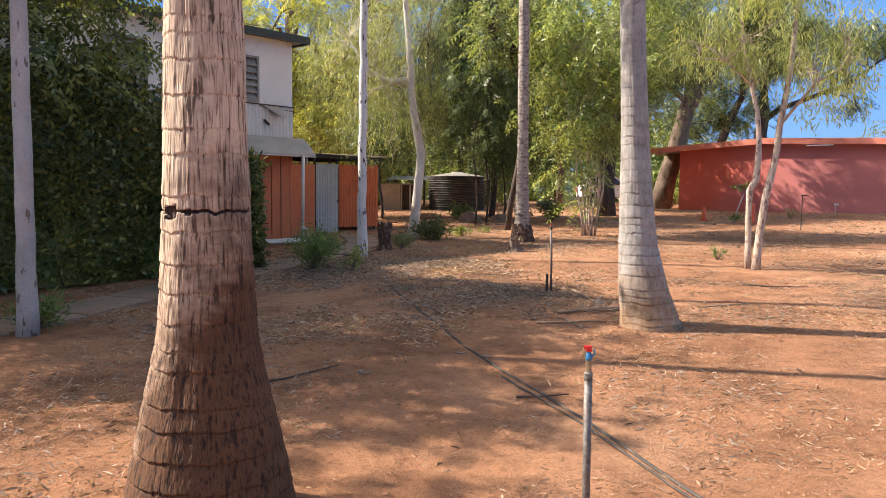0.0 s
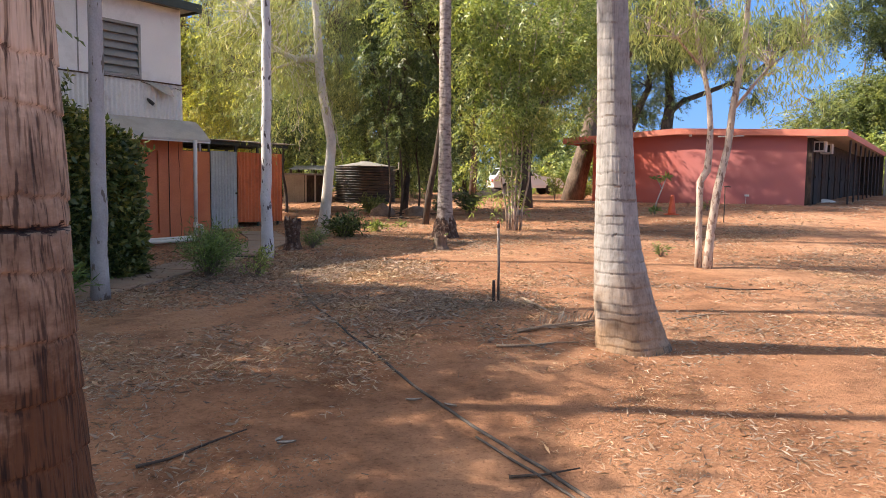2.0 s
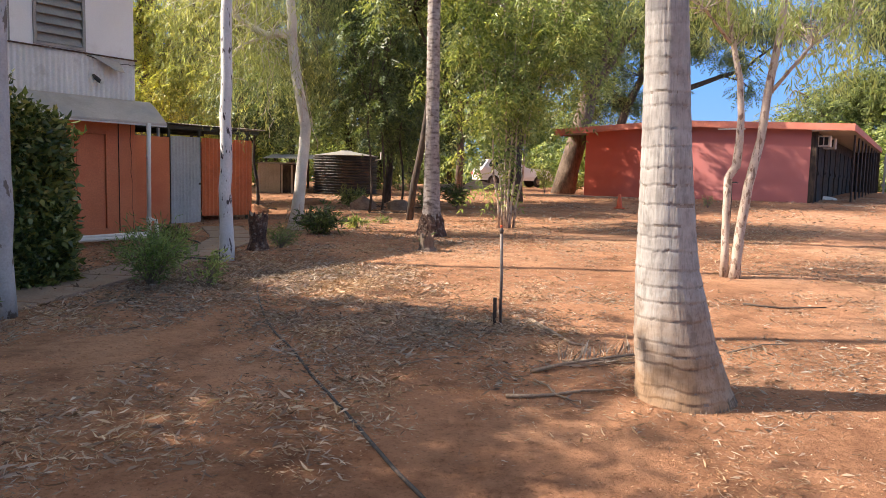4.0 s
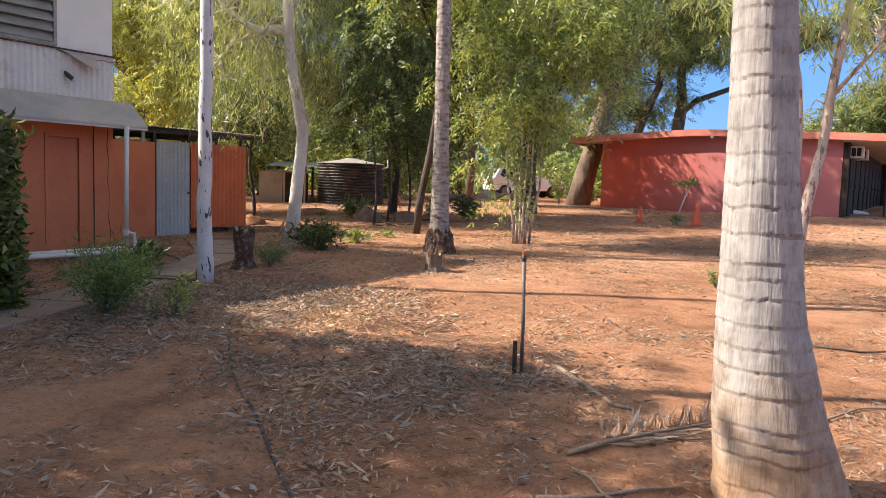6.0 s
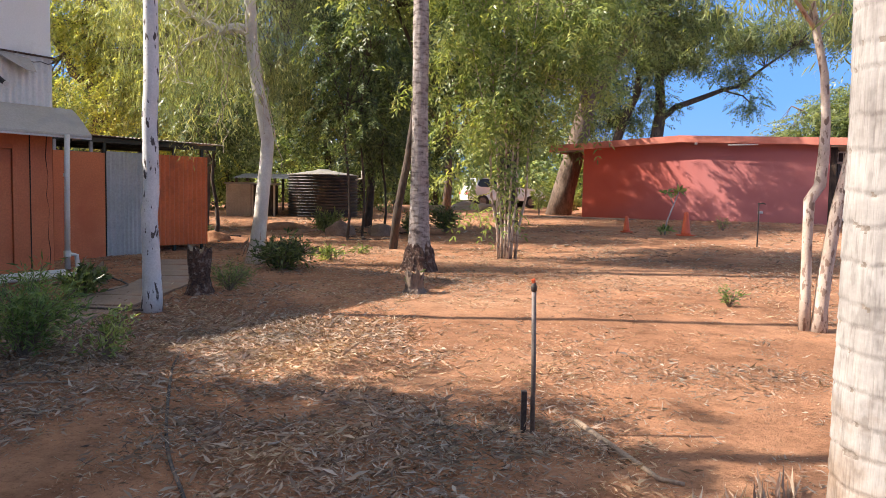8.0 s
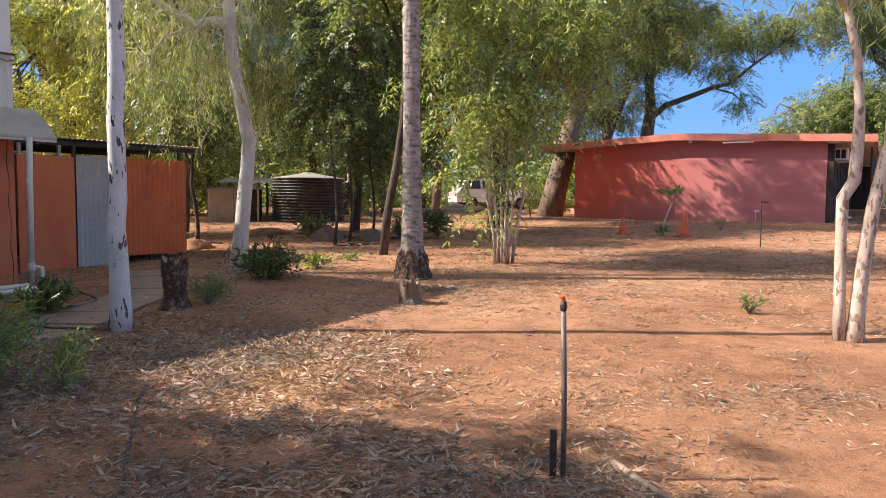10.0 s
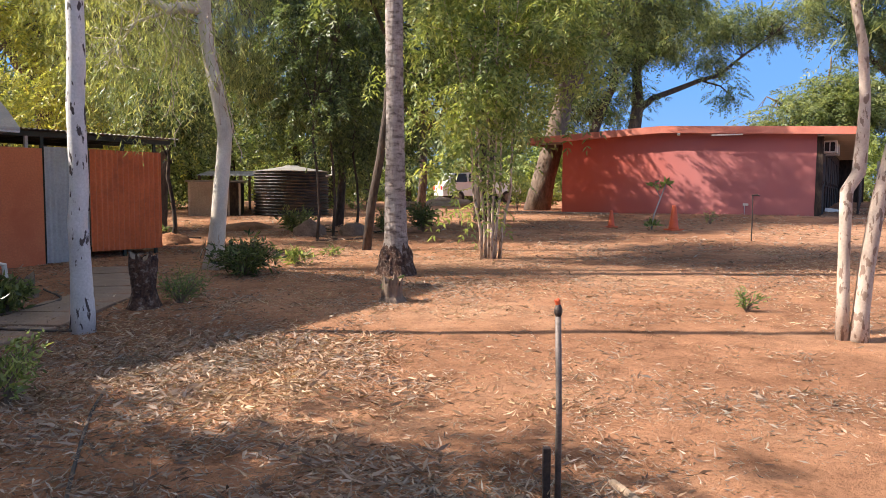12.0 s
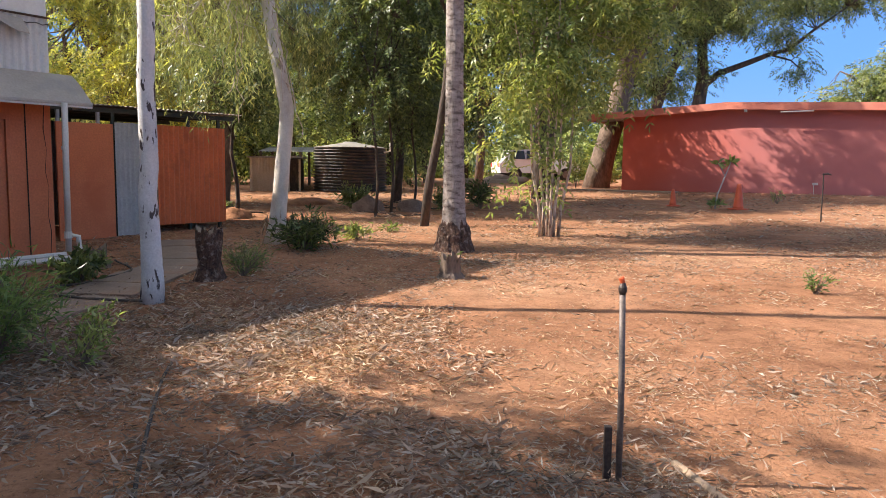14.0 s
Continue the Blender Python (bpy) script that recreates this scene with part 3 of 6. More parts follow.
part("wall_crack", tube([(crack, [0.005, 0.006, 0.002, 0.004, 0.002, 0.003, 0.006, 0.003])], 5), M_CHAR, house, "dark crack in the render")
for x0, x1, z0, z1 in WINDOWS:
    w = part("window", wall_with_holes(x0, x1, z0, z1, [(x0 + 0.045, x1 - 0.045, z0 + 0.045, z1 - 0.045)], 0.10, -0.02), M_LOUVRE, house, "grey louvred window")
    nsl = 6
    for i in range(nsl):
        zc = z0 + 0.06 + (z1 - z0 - 0.12) * (i + 0.5) / nsl
        h = (z1 - z0 - 0.10) / nsl * 0.62
        bm = bmesh.new()
        box((x0 + 0.047, -0.005, -h), (x1 - 0.047, 0.005, h), 0, bm)
        bmesh.ops.rotate(bm, verts=bm.verts, cent=(0, 0, 0), matrix=Matrix.Rotation(radians(-28), 3, "X"))
        bmesh.ops.translate(bm, verts=bm.verts, vec=(0, 0.03, zc))
        part("louvre", bm, M_LOUVRE, w)
# awning of bent sheet under the siding
aw = [(0.0, 2.22), (-0.10, 2.16), (-0.25, 2.04), (-0.45, 1.86), (-0.46, 1.83)]
vs, fs = [], []
xs_aw = np.linspace(-H_LEN, 0.27, 24)
for x in xs_aw:
    for y, z in aw:
        vs += [(x, y - 0.022, z), (x, y - 0.022 + 0.006, z - 0.008)]
k = 2 * len(aw)
for i in range(len(xs_aw) - 1):
    for j in range(len(aw) - 1):
        a, b = i * k + 2 * j, (i + 1) * k + 2 * j
        fs += [(a, b, b + 2, a + 2), (a + 1, a + 3, b + 3, b + 1)]
part("awning", (vs, fs), M_AWNING, house, "weathered grey sheet-metal awning", smooth=False)
part("awning_end", ([(0.268, -0.022, 2.22), (0.268, -0.48, 1.83), (0.268, -0.02, 1.80), (0.274, -0.022, 2.22), (0.274, -0.48, 1.83), (0.274, -0.02, 1.80)], [(0, 1, 2), (5, 4, 3), (0, 3, 4, 1), (1, 4, 5, 2), (2, 5, 3, 0)]), M_AWNING, house)
part("awning_rail", box((-H_LEN, -0.47, 1.80), (0.27, -0.43, 1.838)), M_WHITE_IRON, house)
part("loose_flashing", ([(-0.80, -0.03, 2.86), (-0.30, -0.05, 2.80), (-0.30, -0.20, 2.62), (-0.45, -0.22, 2.63), (-0.80, -0.03, 2.868), (-0.30, -0.05, 2.808), (-0.30, -0.20, 2.628), (-0.45, -0.22, 2.638)], [(0, 1, 2, 3), (7, 6, 5, 4), (0, 4, 5, 1), (1, 5, 6, 2), (2, 6, 7, 3), (3, 7, 4, 0)]), M_AWNING, house, "bent loose metal flashing")
lamp = part("flood_lamp", tube([([(-0.73, -0.03, 2.55), (-0.72, -0.09, 2.50), (-0.68, -0.16, 2.44)], [0.02, 0.035, 0.03])], 10), M_STEEL_DARK, house, "small dark spotlight")
part("lamp_lens", tube([([(-0.68, -0.16, 2.44), (-0.665, -0.18, 2.425)], [0.034, 0.034])], 10), M_AC, lamp)
part("wall_cable", tube([(curve_between((-0.85, -0.035, 2.84), (0.02, -0.035, 2.80), 0.03, 0.008, 10), [0.006] * 11)], 5), M_STEEL_DARK, house)

# pipes at the house foot
pipes = thing("drain_pipe", (HX, HY, gz(HX, HY)), 56.5, "white plastic downpipe with elbows at the house foot", "pipe")
part("downpipe", tube([([(-0.10, -0.52, 1.84), (-0.11, -0.52, 1.2), (-0.12, -0.52, 0.1)], [0.035, 0.035, 0.035])], 12), M_PIPE, pipes, smooth=True)
part("coupling", tube([([(-0.12, -0.52, 0.34), (-0.12, -0.52, 0.26)], [0.045, 0.045])], 12), M_PIPE, pipes)
part("coupling", tube([([(-0.115, -0.52, 1.34), (-0.115, -0.52, 1.30)], [0.04, 0.04])], 12), M_PIPE, pipes)
part("side_branch", tube([([(-0.12, -0.52, 0.30), (-0.02, -0.56, 0.28), (0.0, -0.57, 0.02)], [0.03, 0.03, 0.03])], 10), M_PIPE, pipes)
part("ground_pipe", tube([([(-0.16, -0.52, 0.07), (-1.2, -0.56, 0.06), (-2.6, -0.58, 0.05)], [0.035] * 3)], 10), M_PIPE, pipes)
part("ground_pipe", tube([([(0.10, -0.60, 0.04), (-0.5, -0.72, 0.04), (-2.6, -0.76, 0.04)], [0.032] * 3)], 10), M_PIPE, pipes)

# ---- shed with iron fence ----
SX, SY = -4.9, 19.05
shed = thing("shed", (SX, SY, gz(SX, SY)), 53.0, "open iron shed with orange and grey corrugated fence", "shed", kind="structure")
part("flat_panel", box((-2.75, 0.0, -0.08), (-1.92, 0.03, 1.63)), M_ORANGE, shed, "flat orange sheet")
gate = part("gate", corrugated(-1.90, -1.24, -0.04, 1.66, 0.076, 0.016, -0.01), M_GREY_IRON, shed, "grey corrugated iron gate")
part("latch", box((-1.29, -0.05, 0.72), (-1.25, -0.022, 0.76), 0.004), M_STEEL_DARK, gate)
part("fence_sheet", corrugated(-1.20, 0.04, 0.09, 1.66, 0.092, 0.032, 0.0), M_ORANGE_IRON, shed, "orange corrugated iron sheet")
part("side_sheet", (lambda q: ([(0.045 + y, x + 1.22, z) for x, y, z in q[0]], [f[::-1] for f in q[1]]))(corrugated(-1.20, 0.9, 0.09, 1.66)), M_ORANGE_IRON, shed)
part("back_sheet", corrugated(-2.75, 0.04, 0.0, 1.75, 0.09, 0.02, 2.1), M_ROOF_IRON, shed)
part("bottom_rail", box((-1.2, 0.03, 0.10), (0.04, 0.07, 0.16)), M_DARK_TRIM, shed)
for x in (-2.70, -2.12, -1.90, -1.22, -0.62, -0.05):
    part("post", box((x - 0.022, 0.035, -0.1), (x + 0.022, 0.08, 1.86), 0.004), M_DARK_TRIM if x > -2 else M_GREY_IRON, shed)
for x in (-2.70, -1.6, -0.8, -0.05):
    part("back_post", box((x - 0.025, 2.02, -0.1), (x + 0.025, 2.07, 1.86)), M_DARK_TRIM, shed)
part("front_beam", box((-3.0, 0.03, 1.80), (0.25, 0.08, 1.87)), M_DARK_TRIM, shed)
part("back_beam", box((-3.0, 2.0, 1.80), (0.25, 2.06, 1.87)), M_DARK_TRIM, shed)
for y in (0.7, 1.35):
    part("purlin", box((-3.0, y, 1.82), (0.25, y + 0.05, 1.885)), M_DARK_TRIM, shed)
part("roof", corrugated_roof(-3.2, 0.33, -0.12, 2.4, 1.895, 1.96), M_ROOF_IRON, shed, "rusty corrugated roof")

# ---- red building ----
RX, RY, RL, RD = 4.6, 32.0, 7.84, 17.0
red = thing("red_building", (RX, RY, 0.94), -32.4, "low gabled building with faded red masonry wall", "building", kind="structure")
v0 = [(0, 0, -0.4), (RL, 0, -0.4), (RL, 0, 2.472), (3.4, 0, 2.645), (0, 0, 2.48)]
vs = v0 + [(x, 0.25, z) for x, _, z in v0]
part("front_wall", (vs, [(0, 1, 2, 3, 4), (9, 8, 7, 6, 5), (0, 5, 6, 1), (1, 6, 7, 2), (2, 7, 8, 3), (3, 8, 9, 4), (4, 9, 5, 0)]), M_RED_WALL, red, "faded red to dusty pink masonry wall")
part("side_wall", box((-0.001, 0.252, -0.4), (0.25, RD, 2.36)), M_RED_WALL, red)
part("back_wall", box((0.252, RD - 0.25, -0.4), (RL, RD, 2.38)), M_RED_WALL, red)


def slab(poly, lo, hi):
    n = len(poly)
    vs = [(x, y, z + lo) for x, y, z in poly] + [(x, y, z + hi) for x, y, z in poly]
    return vs, [tuple(range(n))[::-1], tuple(range(n, 2 * n))] + [(i, (i + 1) % n, n + (i + 1) % n, n + i) for i in range(n)]


OH = -0.31
part("roof", slab([(-1.17, OH, 2.40), (3.4, OH, 2.62), (3.4, RD, 2.62), (-1.17, RD, 2.40)], 0.03, 0.17), M_ROOF_IRON, red)
part("roof", slab([(3.4, OH, 2.62), (9.08, OH, 2.40), (9.08, RD, 2.40), (3.4, RD, 2.62)], 0.03, 0.17), M_ROOF_IRON, red)
for a, b, za, zb in ((-1.19, 3.4, 2.36, 2.61), (3.4, 9.11, 2.61, 2.38)):
    part("fascia", slab([(a, OH - 0.03, za), (b, OH - 0.03, zb), (b, OH - 0.002, zb), (a, OH - 0.002, za)], 0.0, 0.22), M_FASCIA, red, "coral painted fascia")
part("fascia", slab([(9.082, OH, 2.38), (9.11, OH, 2.38), (9.11, RD, 2.38), (9.082, RD, 2.38)], 0.0, 0.22), M_FASCIA, red, "coral painted fascia")
part("fascia", slab([(-1.19, OH, 2.36), (-1.172, OH, 2.36), (-1.172, RD, 2.36), (-1.19, RD, 2.36)], 0.0, 0.22), M_FASCIA, red, "coral painted fascia")
part("soffit", slab([(RL + 0.02, OH + 0.01, 2.385), (9.07, OH + 0.01, 2.385), (9.07, RD, 2.385), (RL + 0.02, RD, 2.385)], 0.0, 0.02), M_SOFFIT, red, "cream veranda soffit")
part("light_fitting", box((4.95, OH - 0.075, 2.46), (5.85, OH - 0.033, 2.50), 0.008), M_AC, red, "long pale light fitting")
part("light_fitting", box((3.92, OH - 0.10, 2.50), (4.01, OH - 0.033, 2.58), 0.02), M_AC, red, "small round light fitting")
# veranda shade is painted in: near-black colours on wall, doors, windows and end screen
part("corner_return", box((RL + 0.002, 0.02, -0.4), (RL + 0.18, 0.25, 2.38)), M_DARK_BROWN, red)
part("veranda_wall", box((RL + 0.002, 0.252, -0.4), (RL + 0.12, RD - 0.002, 2.383)), M_DARK_BROWN, red, "veranda wall with doors, shade put into its dark colour")
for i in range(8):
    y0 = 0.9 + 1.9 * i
    d = part("veranda_door", box((RL + 0.122, y0, 0.05), (RL + 0.16, y0 + 0.85, 2.0), 0.006), M_DARK_BROWN if i % 2 else M_DARK, red)
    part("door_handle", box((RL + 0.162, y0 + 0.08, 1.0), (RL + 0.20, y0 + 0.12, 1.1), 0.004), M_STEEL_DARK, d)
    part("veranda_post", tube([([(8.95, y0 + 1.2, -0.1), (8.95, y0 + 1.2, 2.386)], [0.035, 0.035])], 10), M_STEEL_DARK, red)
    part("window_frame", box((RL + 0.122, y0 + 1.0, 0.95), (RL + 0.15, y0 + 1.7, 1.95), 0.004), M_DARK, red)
part("end_screen", box((RL + 0.125, RD - 0.2, -0.3), (9.05, RD - 0.01, 2.383)), M_DARK_BROWN, red, "veranda end screen, shade put into its dark colour")
part("veranda_slab", box((RL - 0.1, -0.7, -0.4), (9.6, RD, 0.02), 0.02), M_CONCRETE, red, "dusty concrete veranda slab")
part("footing_slab", box((-2.4, -0.7, -0.4), (2.0, -0.003, 0.045), 0.02), M_CONCRETE, red, "pale concrete apron")
for y0 in (0.45, 2.1):
    ac = thing("air_conditioner", tuple(red.matrix_world @ Vector((RL + 0.14, y0, 1.92))), -32.4, "cream box air conditioner set in the veranda wall", "air conditioner", "veranda air conditioners")
    part("case", box((0.0, 0.0, 0.0), (0.38, 0.5, 0.36), 0.015), M_AC, ac)
    for j in range(2):
        part("grille", box((0.05 + 0.15 * j, -0.012, 0.05), (0.17 + 0.15 * j, -0.001, 0.31), 0.003), M_DARK, ac)
tap = thing("wall_tap_box", tuple(red.matrix_world @ Vector((5.95, -0.04, 0.33))), -32.4, "small white box on the red wall", "box")
part("cover", box((-0.08, 0.0, 0.0), (0.08, 0.035, 0.07), 0.01), M_AC, tap)
part("conduit", tube([([(-0.03, 0.02, 0.0), (-0.03, 0.02, -0.34)], [0.010, 0.010])], 8), M_AC, tap)

# ---- water tank and huts ----
def lathe(profile, sides=48):
    vs = [(r * math.cos(2 * math.pi * k / sides), r * math.sin(2 * math.pi * k / sides), z) for r, z in profile for k in range(sides)]
    fs = [(j * sides + k, j * sides + (k + 1) % sides, (j + 1) * sides + (k + 1) % sides, (j + 1) * sides + k) for j in range(len(profile) - 1) for k in range(sides)]
    fs.append(tuple(range(sides))[::-1])
    fs.append(tuple((len(profile) - 1) * sides + k for k in range(sides)))
    return vs, fs


tank = thing("water_tank", (-4.38, 30.1, gz(-4.38, 30.1)), 0, "dark round corrugated iron water tank with pale lid", "water tank")
prof = []
for i in range(14 * 6 + 1):
    prof.append((1.13 + 0.035 * math.sin(i / 6 * 2 * math.pi), 0.0 + 1.32 * i / (14 * 6)))
part("body", lathe(prof), M_TANK, tank, smooth=True)
part("lid", lathe([(1.17, 1.325), (1.17, 1.345), (0.6, 1.44), (0.25, 1.50), (0.2, 1.53), (0.02, 1.53)]), M_TANK_LID, tank, "pale conical lid")
part("overflow", tube([([(1.1, -0.3, 1.2), (1.3, -0.35, 1.25), (1.3, -0.35, 1.5)], [0.03] * 3)], 8), M_PIPE, tank)

hut = thing("iron_hut", (-6.7, 29.2, gz(-6.7, 29.2)), 8, "small brown corrugated iron hut", "hut")
part("front", (lambda q: ([(x, y, z) for x, y, z in q[0]], q[1]))(corrugated(-0.62, 0.15, 0, 1.02, 0.09, 0.02)), M_HUT, hut)
part("body", box((-0.6, 0.02, 0), (0.9, 1.5, 1.0)), M_DARK_BROWN, hut)
part("roof", box((-0.68, -0.08, 1.02), (1.0, 1.6, 1.07), 0.005), M_ROOF_IRON, hut)
for i in range(10):
    part("slat", box((-0.62, -0.03, 0.05 + 0.095 * i), (0.12, -0.014, 0.10 + 0.095 * i), 0.003), M_HUT, hut)
for x in (0.2, 0.55, 0.88):
    part("frame_post", box((x - 0.03, -0.03, 0), (x + 0.03, 0.018, 1.0)), M_HUT, hut)
lean = thing("iron_shelter", (-6.4, 31.5, gz(-6.4, 31.5)), 4, "open shelter with weathered iron roof", "shelter")
part("roof", corrugated_roof(-1.2, 1.6, -0.6, 1.8, 1.18, 1.40, 0.1, 0.02), M_ROOF_IRON, lean)
for x in (-1.1, 0.2, 1.5):
    part("post", box((x - 0.04, -0.5, 0), (x + 0.04, -0.42, 1.19)), M_BROWN_BARK, lean)
    part("post", box((x - 0.04, 1.6, 0), (x + 0.04, 1.68, 1.36)), M_BROWN_BARK, lean)

# ---- palms ----
def palm_trunk(profile, height, top_r, ring, sides, rows, seed, wob=0.012, bend=None, notch=None, fine_to=4.4, lip=0.0065, scars=False):
    """A ringed trunk: profile is (height, radius) pairs near the foot, then a taper to top_r."""
    hs = [p[0] for p in profile] + [height]
    rs = [p[1] for p in profile] + [top_r]
    zs = list(np.linspace(-0.12, fine_to, rows)) + list(np.linspace(fine_to, height, 60))[1:]
    r_ = np.random.default_rng(seed)
    marks, z = [], -0.3
    while z < height:
        marks.append(z)
        z += ring * r_.uniform(0.6, 1.5)
    marks = np.array(marks)
    vs, cut = [], []
    for z in zs:
        base = np.interp(max(z, 0), hs, rs)
        ox = np.interp(z, [p[0] for p in bend], [p[1] for p in bend]) if bend else 0.0
        for k in range(sides):
            w = 2 * math.pi * k / sides
            cx, cy = math.cos(w), math.sin(w)
            zz = z + 0.014 * noise.noise((cx * 1.6 + seed, cy * 1.6, z * 1.4)) + 0.008 * noise.noise((cx * 5, cy * 5 + seed, z * 6))
            i = min(max(np.searchsorted(marks, zz) - 1, 0), len(marks) - 2)
            f = (zz - marks[i]) / (marks[i + 1] - marks[i])
            saw = lip * (1 - f) - 0.9 * lip * math.exp(-((1 - f) / 0.09) ** 2)
            r = base + saw * (base / 0.2) + wob * noise.noise((cx * 2 + seed, cy * 2, z * 2.2)) + 0.0035 * noise.noise((cx * 24 + seed, cy * 24, z * 2.5))
            deep = False
            if notch:
                nz, d, hh = notch
                edge = nz + 0.02 * noise.noise((cx * 3, cy * 3, 5.0))
                gap = abs((w - radians(243) + math.pi) % (2 * math.pi) - math.pi)
                open_ = hh * (0.45 + 0.7 * max(0.0, noise.noise((cx * 4 + 2, cy * 4, 1.0))) + (2.2 if gap < 0.22 else 0) + (0.8 if 0.5 < gap < 0.62 else 0))
                if abs(z - edge) < open_:
                    deep = True
                    r -= d * (0.6 + 0.4 * noise.noise((cx * 9, cy * 9, 2.0)))
            if scars and f > 0.86 + 1.5 * abs(noise.noise((cx * 1.3 + 5 * i, cy * 1.3, 3.1 * i)) - 0.1):
                deep = True
                r -= 0.001
            cut.append(deep)
            vs.append((cx * r + ox, cy * r, z))
    fs = [(j * sides + k, j * sides + (k + 1) % sides, (j + 1) * sides + (k + 1) % sides, (j + 1) * sides + k) for j in range(len(zs) - 1) for k in range(sides)]
    return vs, fs, [i for i, f in enumerate(fs) if sum(cut[k] for k in f) >= 2]


def trunk_part(made, bark, parent, inner=None):
    """The trunk, with dark wood inside its split or brown leaf scars on its rings."""
    vs, fs, dark = made
    ob = part("trunk", (vs, fs), bark, parent, smooth=True)
    if dark:
        ob.data.materials.append(inner or M_CHAR)
        for i in dark:
            ob.data.polygons[i].material_index = 1
    return ob


def palm_crown(t, top, fronds, length, seed):
    """Feather fronds: a bent midrib with leaflets on both sides."""
    r_ = np.random.default_rng(seed)
    for i in range(fronds):
        az, lift = 2 * math.pi * i / fronds + r_.uniform(-0.2, 0.2), r_.uniform(0.2, 1.1)
        pts = []
        for s in np.linspace(0, 1, 9):
            out = length * s * (1 - 0.25 * s)
            pts.append(Vector((top[0] + math.cos(az) * out, top[1] + math.sin(az) * out, top[2] + length * (lift * s - (0.55 + lift * 0.8) * s * s))))
        at, way = [], []
        for s in np.linspace(0.12, 1, 70):
            j = min(int(s * 8), 7)
            p = pts[j].lerp(pts[j + 1], s * 8 - j)
            d = (pts[j + 1] - pts[j]).normalized()
            sd = d.cross(Vector((0, 0, 1))).normalized()
            for sg in (-1, 1):
                at.append(tuple(p))
                way.append(tuple(sd * sg + d * 0.55 + Vector((0, 0, -0.35 + r_.uniform(-0.2, 0.2)))))
        n = len(at)
        fr = leaf_mesh("frond", np.array(at), np.array(way), np.full(n, length * 0.2), np.full(n, 0.045), L_PALM, t)
        part("midrib", tube([(pts, list(np.linspace(0.03, 0.006, 9)))], 5, False), L_PALM, fr)


NEAR = (-1.49, 2.93)
palm = thing("palm_tree", (*NEAR, gz(*NEAR)), 0, "thick ringed palm trunk with a dark split round it", "palm tree", "palms")
trunk_part(palm_trunk([(0, 0.372), (0.10, 0.352), (0.25, 0.325), (0.45, 0.280), (0.62, 0.238), (0.80, 0.202), (1.0, 0.19), (1.3, 0.178), (1.65, 0.167), (2.05, 0.154), (2.3, 0.147)], 7.0, 0.125, 0.115, 200, 620, 3, 0.013, None, (1.33, 0.03, 0.010), 2.9, 0.0034), M_PALM_NEAR, palm)
palm_crown(palm, (0.0, 0.0, 7.0), 12, 2.2, 5)

BIG = (0.875, 7.60)
palm2 = thing("palm_tree", (*BIG, gz(*BIG)), 0, "pale grey ringed palm trunk flaring at its foot", "palm tree", "palms")
trunk_part(palm_trunk([(0, 0.30), (0.12, 0.275), (0.4, 0.236), (0.8, 0.188), (1.0, 0.172), (1.3, 0.157), (1.8, 0.136), (2.5, 0.122), (3.0, 0.12)], 8.0, 0.11, 0.095, 120, 400, 11, 0.005, [(0, -0.015), (0.12, -0.035), (0.4, -0.10), (0.8, -0.158), (1.33, -0.19), (1.8, -0.213), (2.6, -0.253), (8, -0.45)], None, 3.2, 0.0034, True), M_PALM, palm2, M_SCAR)
part("root_fringe", tube([([(0.27 * math.cos(a), 0.27 * math.sin(a), 0.035 + 0.05 * noise.noise((7 * math.cos(a), 7 * math.sin(a), 0.0))), (0.30 * math.cos(a), 0.30 * math.sin(a), -0.02), (0.33 * math.cos(a), 0.33 * math.sin(a), -0.06)], [0.012, 0.010, 0.006]) for a in np.linspace(0, 6.28, 60)], 4), M_TWIG, palm2, "fringe of brown roots")
palm_crown(palm2, (-0.36, 0.0, 8.0), 12, 2.2, 8)

THIN = (-0.94, 16.55)
palm3 = thing("palm_tree", (*THIN, gz(*THIN)), 0, "slim grey-brown palm trunk with a skirted foot", "palm tree", "palms")
trunk_part(palm_trunk([(0, 0.245), (0.12, 0.235), (0.28, 0.20), (0.36, 0.172), (0.5, 0.155), (1.0, 0.140), (1.5, 0.130), (2.4, 0.114), (3.2, 0.115)], 9.0, 0.10, 0.13, 40, 200, 17, 0.010, [(0, 0), (9, -0.07)]), M_PALM_THIN, palm3)
sk_v, sk_n = [], 44
for j, (q, z) in enumerate(((0.150, 0.42), (0.205, 0.32), (0.235, 0.24), (0.240, 0.14), (0.275, 0.04), (0.30, -0.06))):
    for k in range(sk_n):
        w = 2 * math.pi * k / sk_n
        lump_ = 0.028 * noise.noise((math.cos(w) * 5, math.sin(w) * 5, z * 7)) + 0.018 * noise.noise((math.cos(w) * 14, math.sin(w) * 14, z * 16))
        sk_v.append(((q + lump_) * math.cos(w), (q + lump_) * math.sin(w), z + (0.05 * noise.noise((math.cos(w) * 6, math.sin(w) * 6, 1.0)) if j < 2 else 0)))
part("root_skirt", (sk_v, [(j * sk_n + k, (j + 1) * sk_n + k, (j + 1) * sk_n + (k + 1) % sk_n, j * sk_n + (k + 1) % sk_n) for j in range(5) for k in range(sk_n)]), M_STUMP_BARK, palm3, "dark ragged root skirt")
palm_crown(palm3, (-0.07, 0.0, 9.0), 12, 2.2, 9)


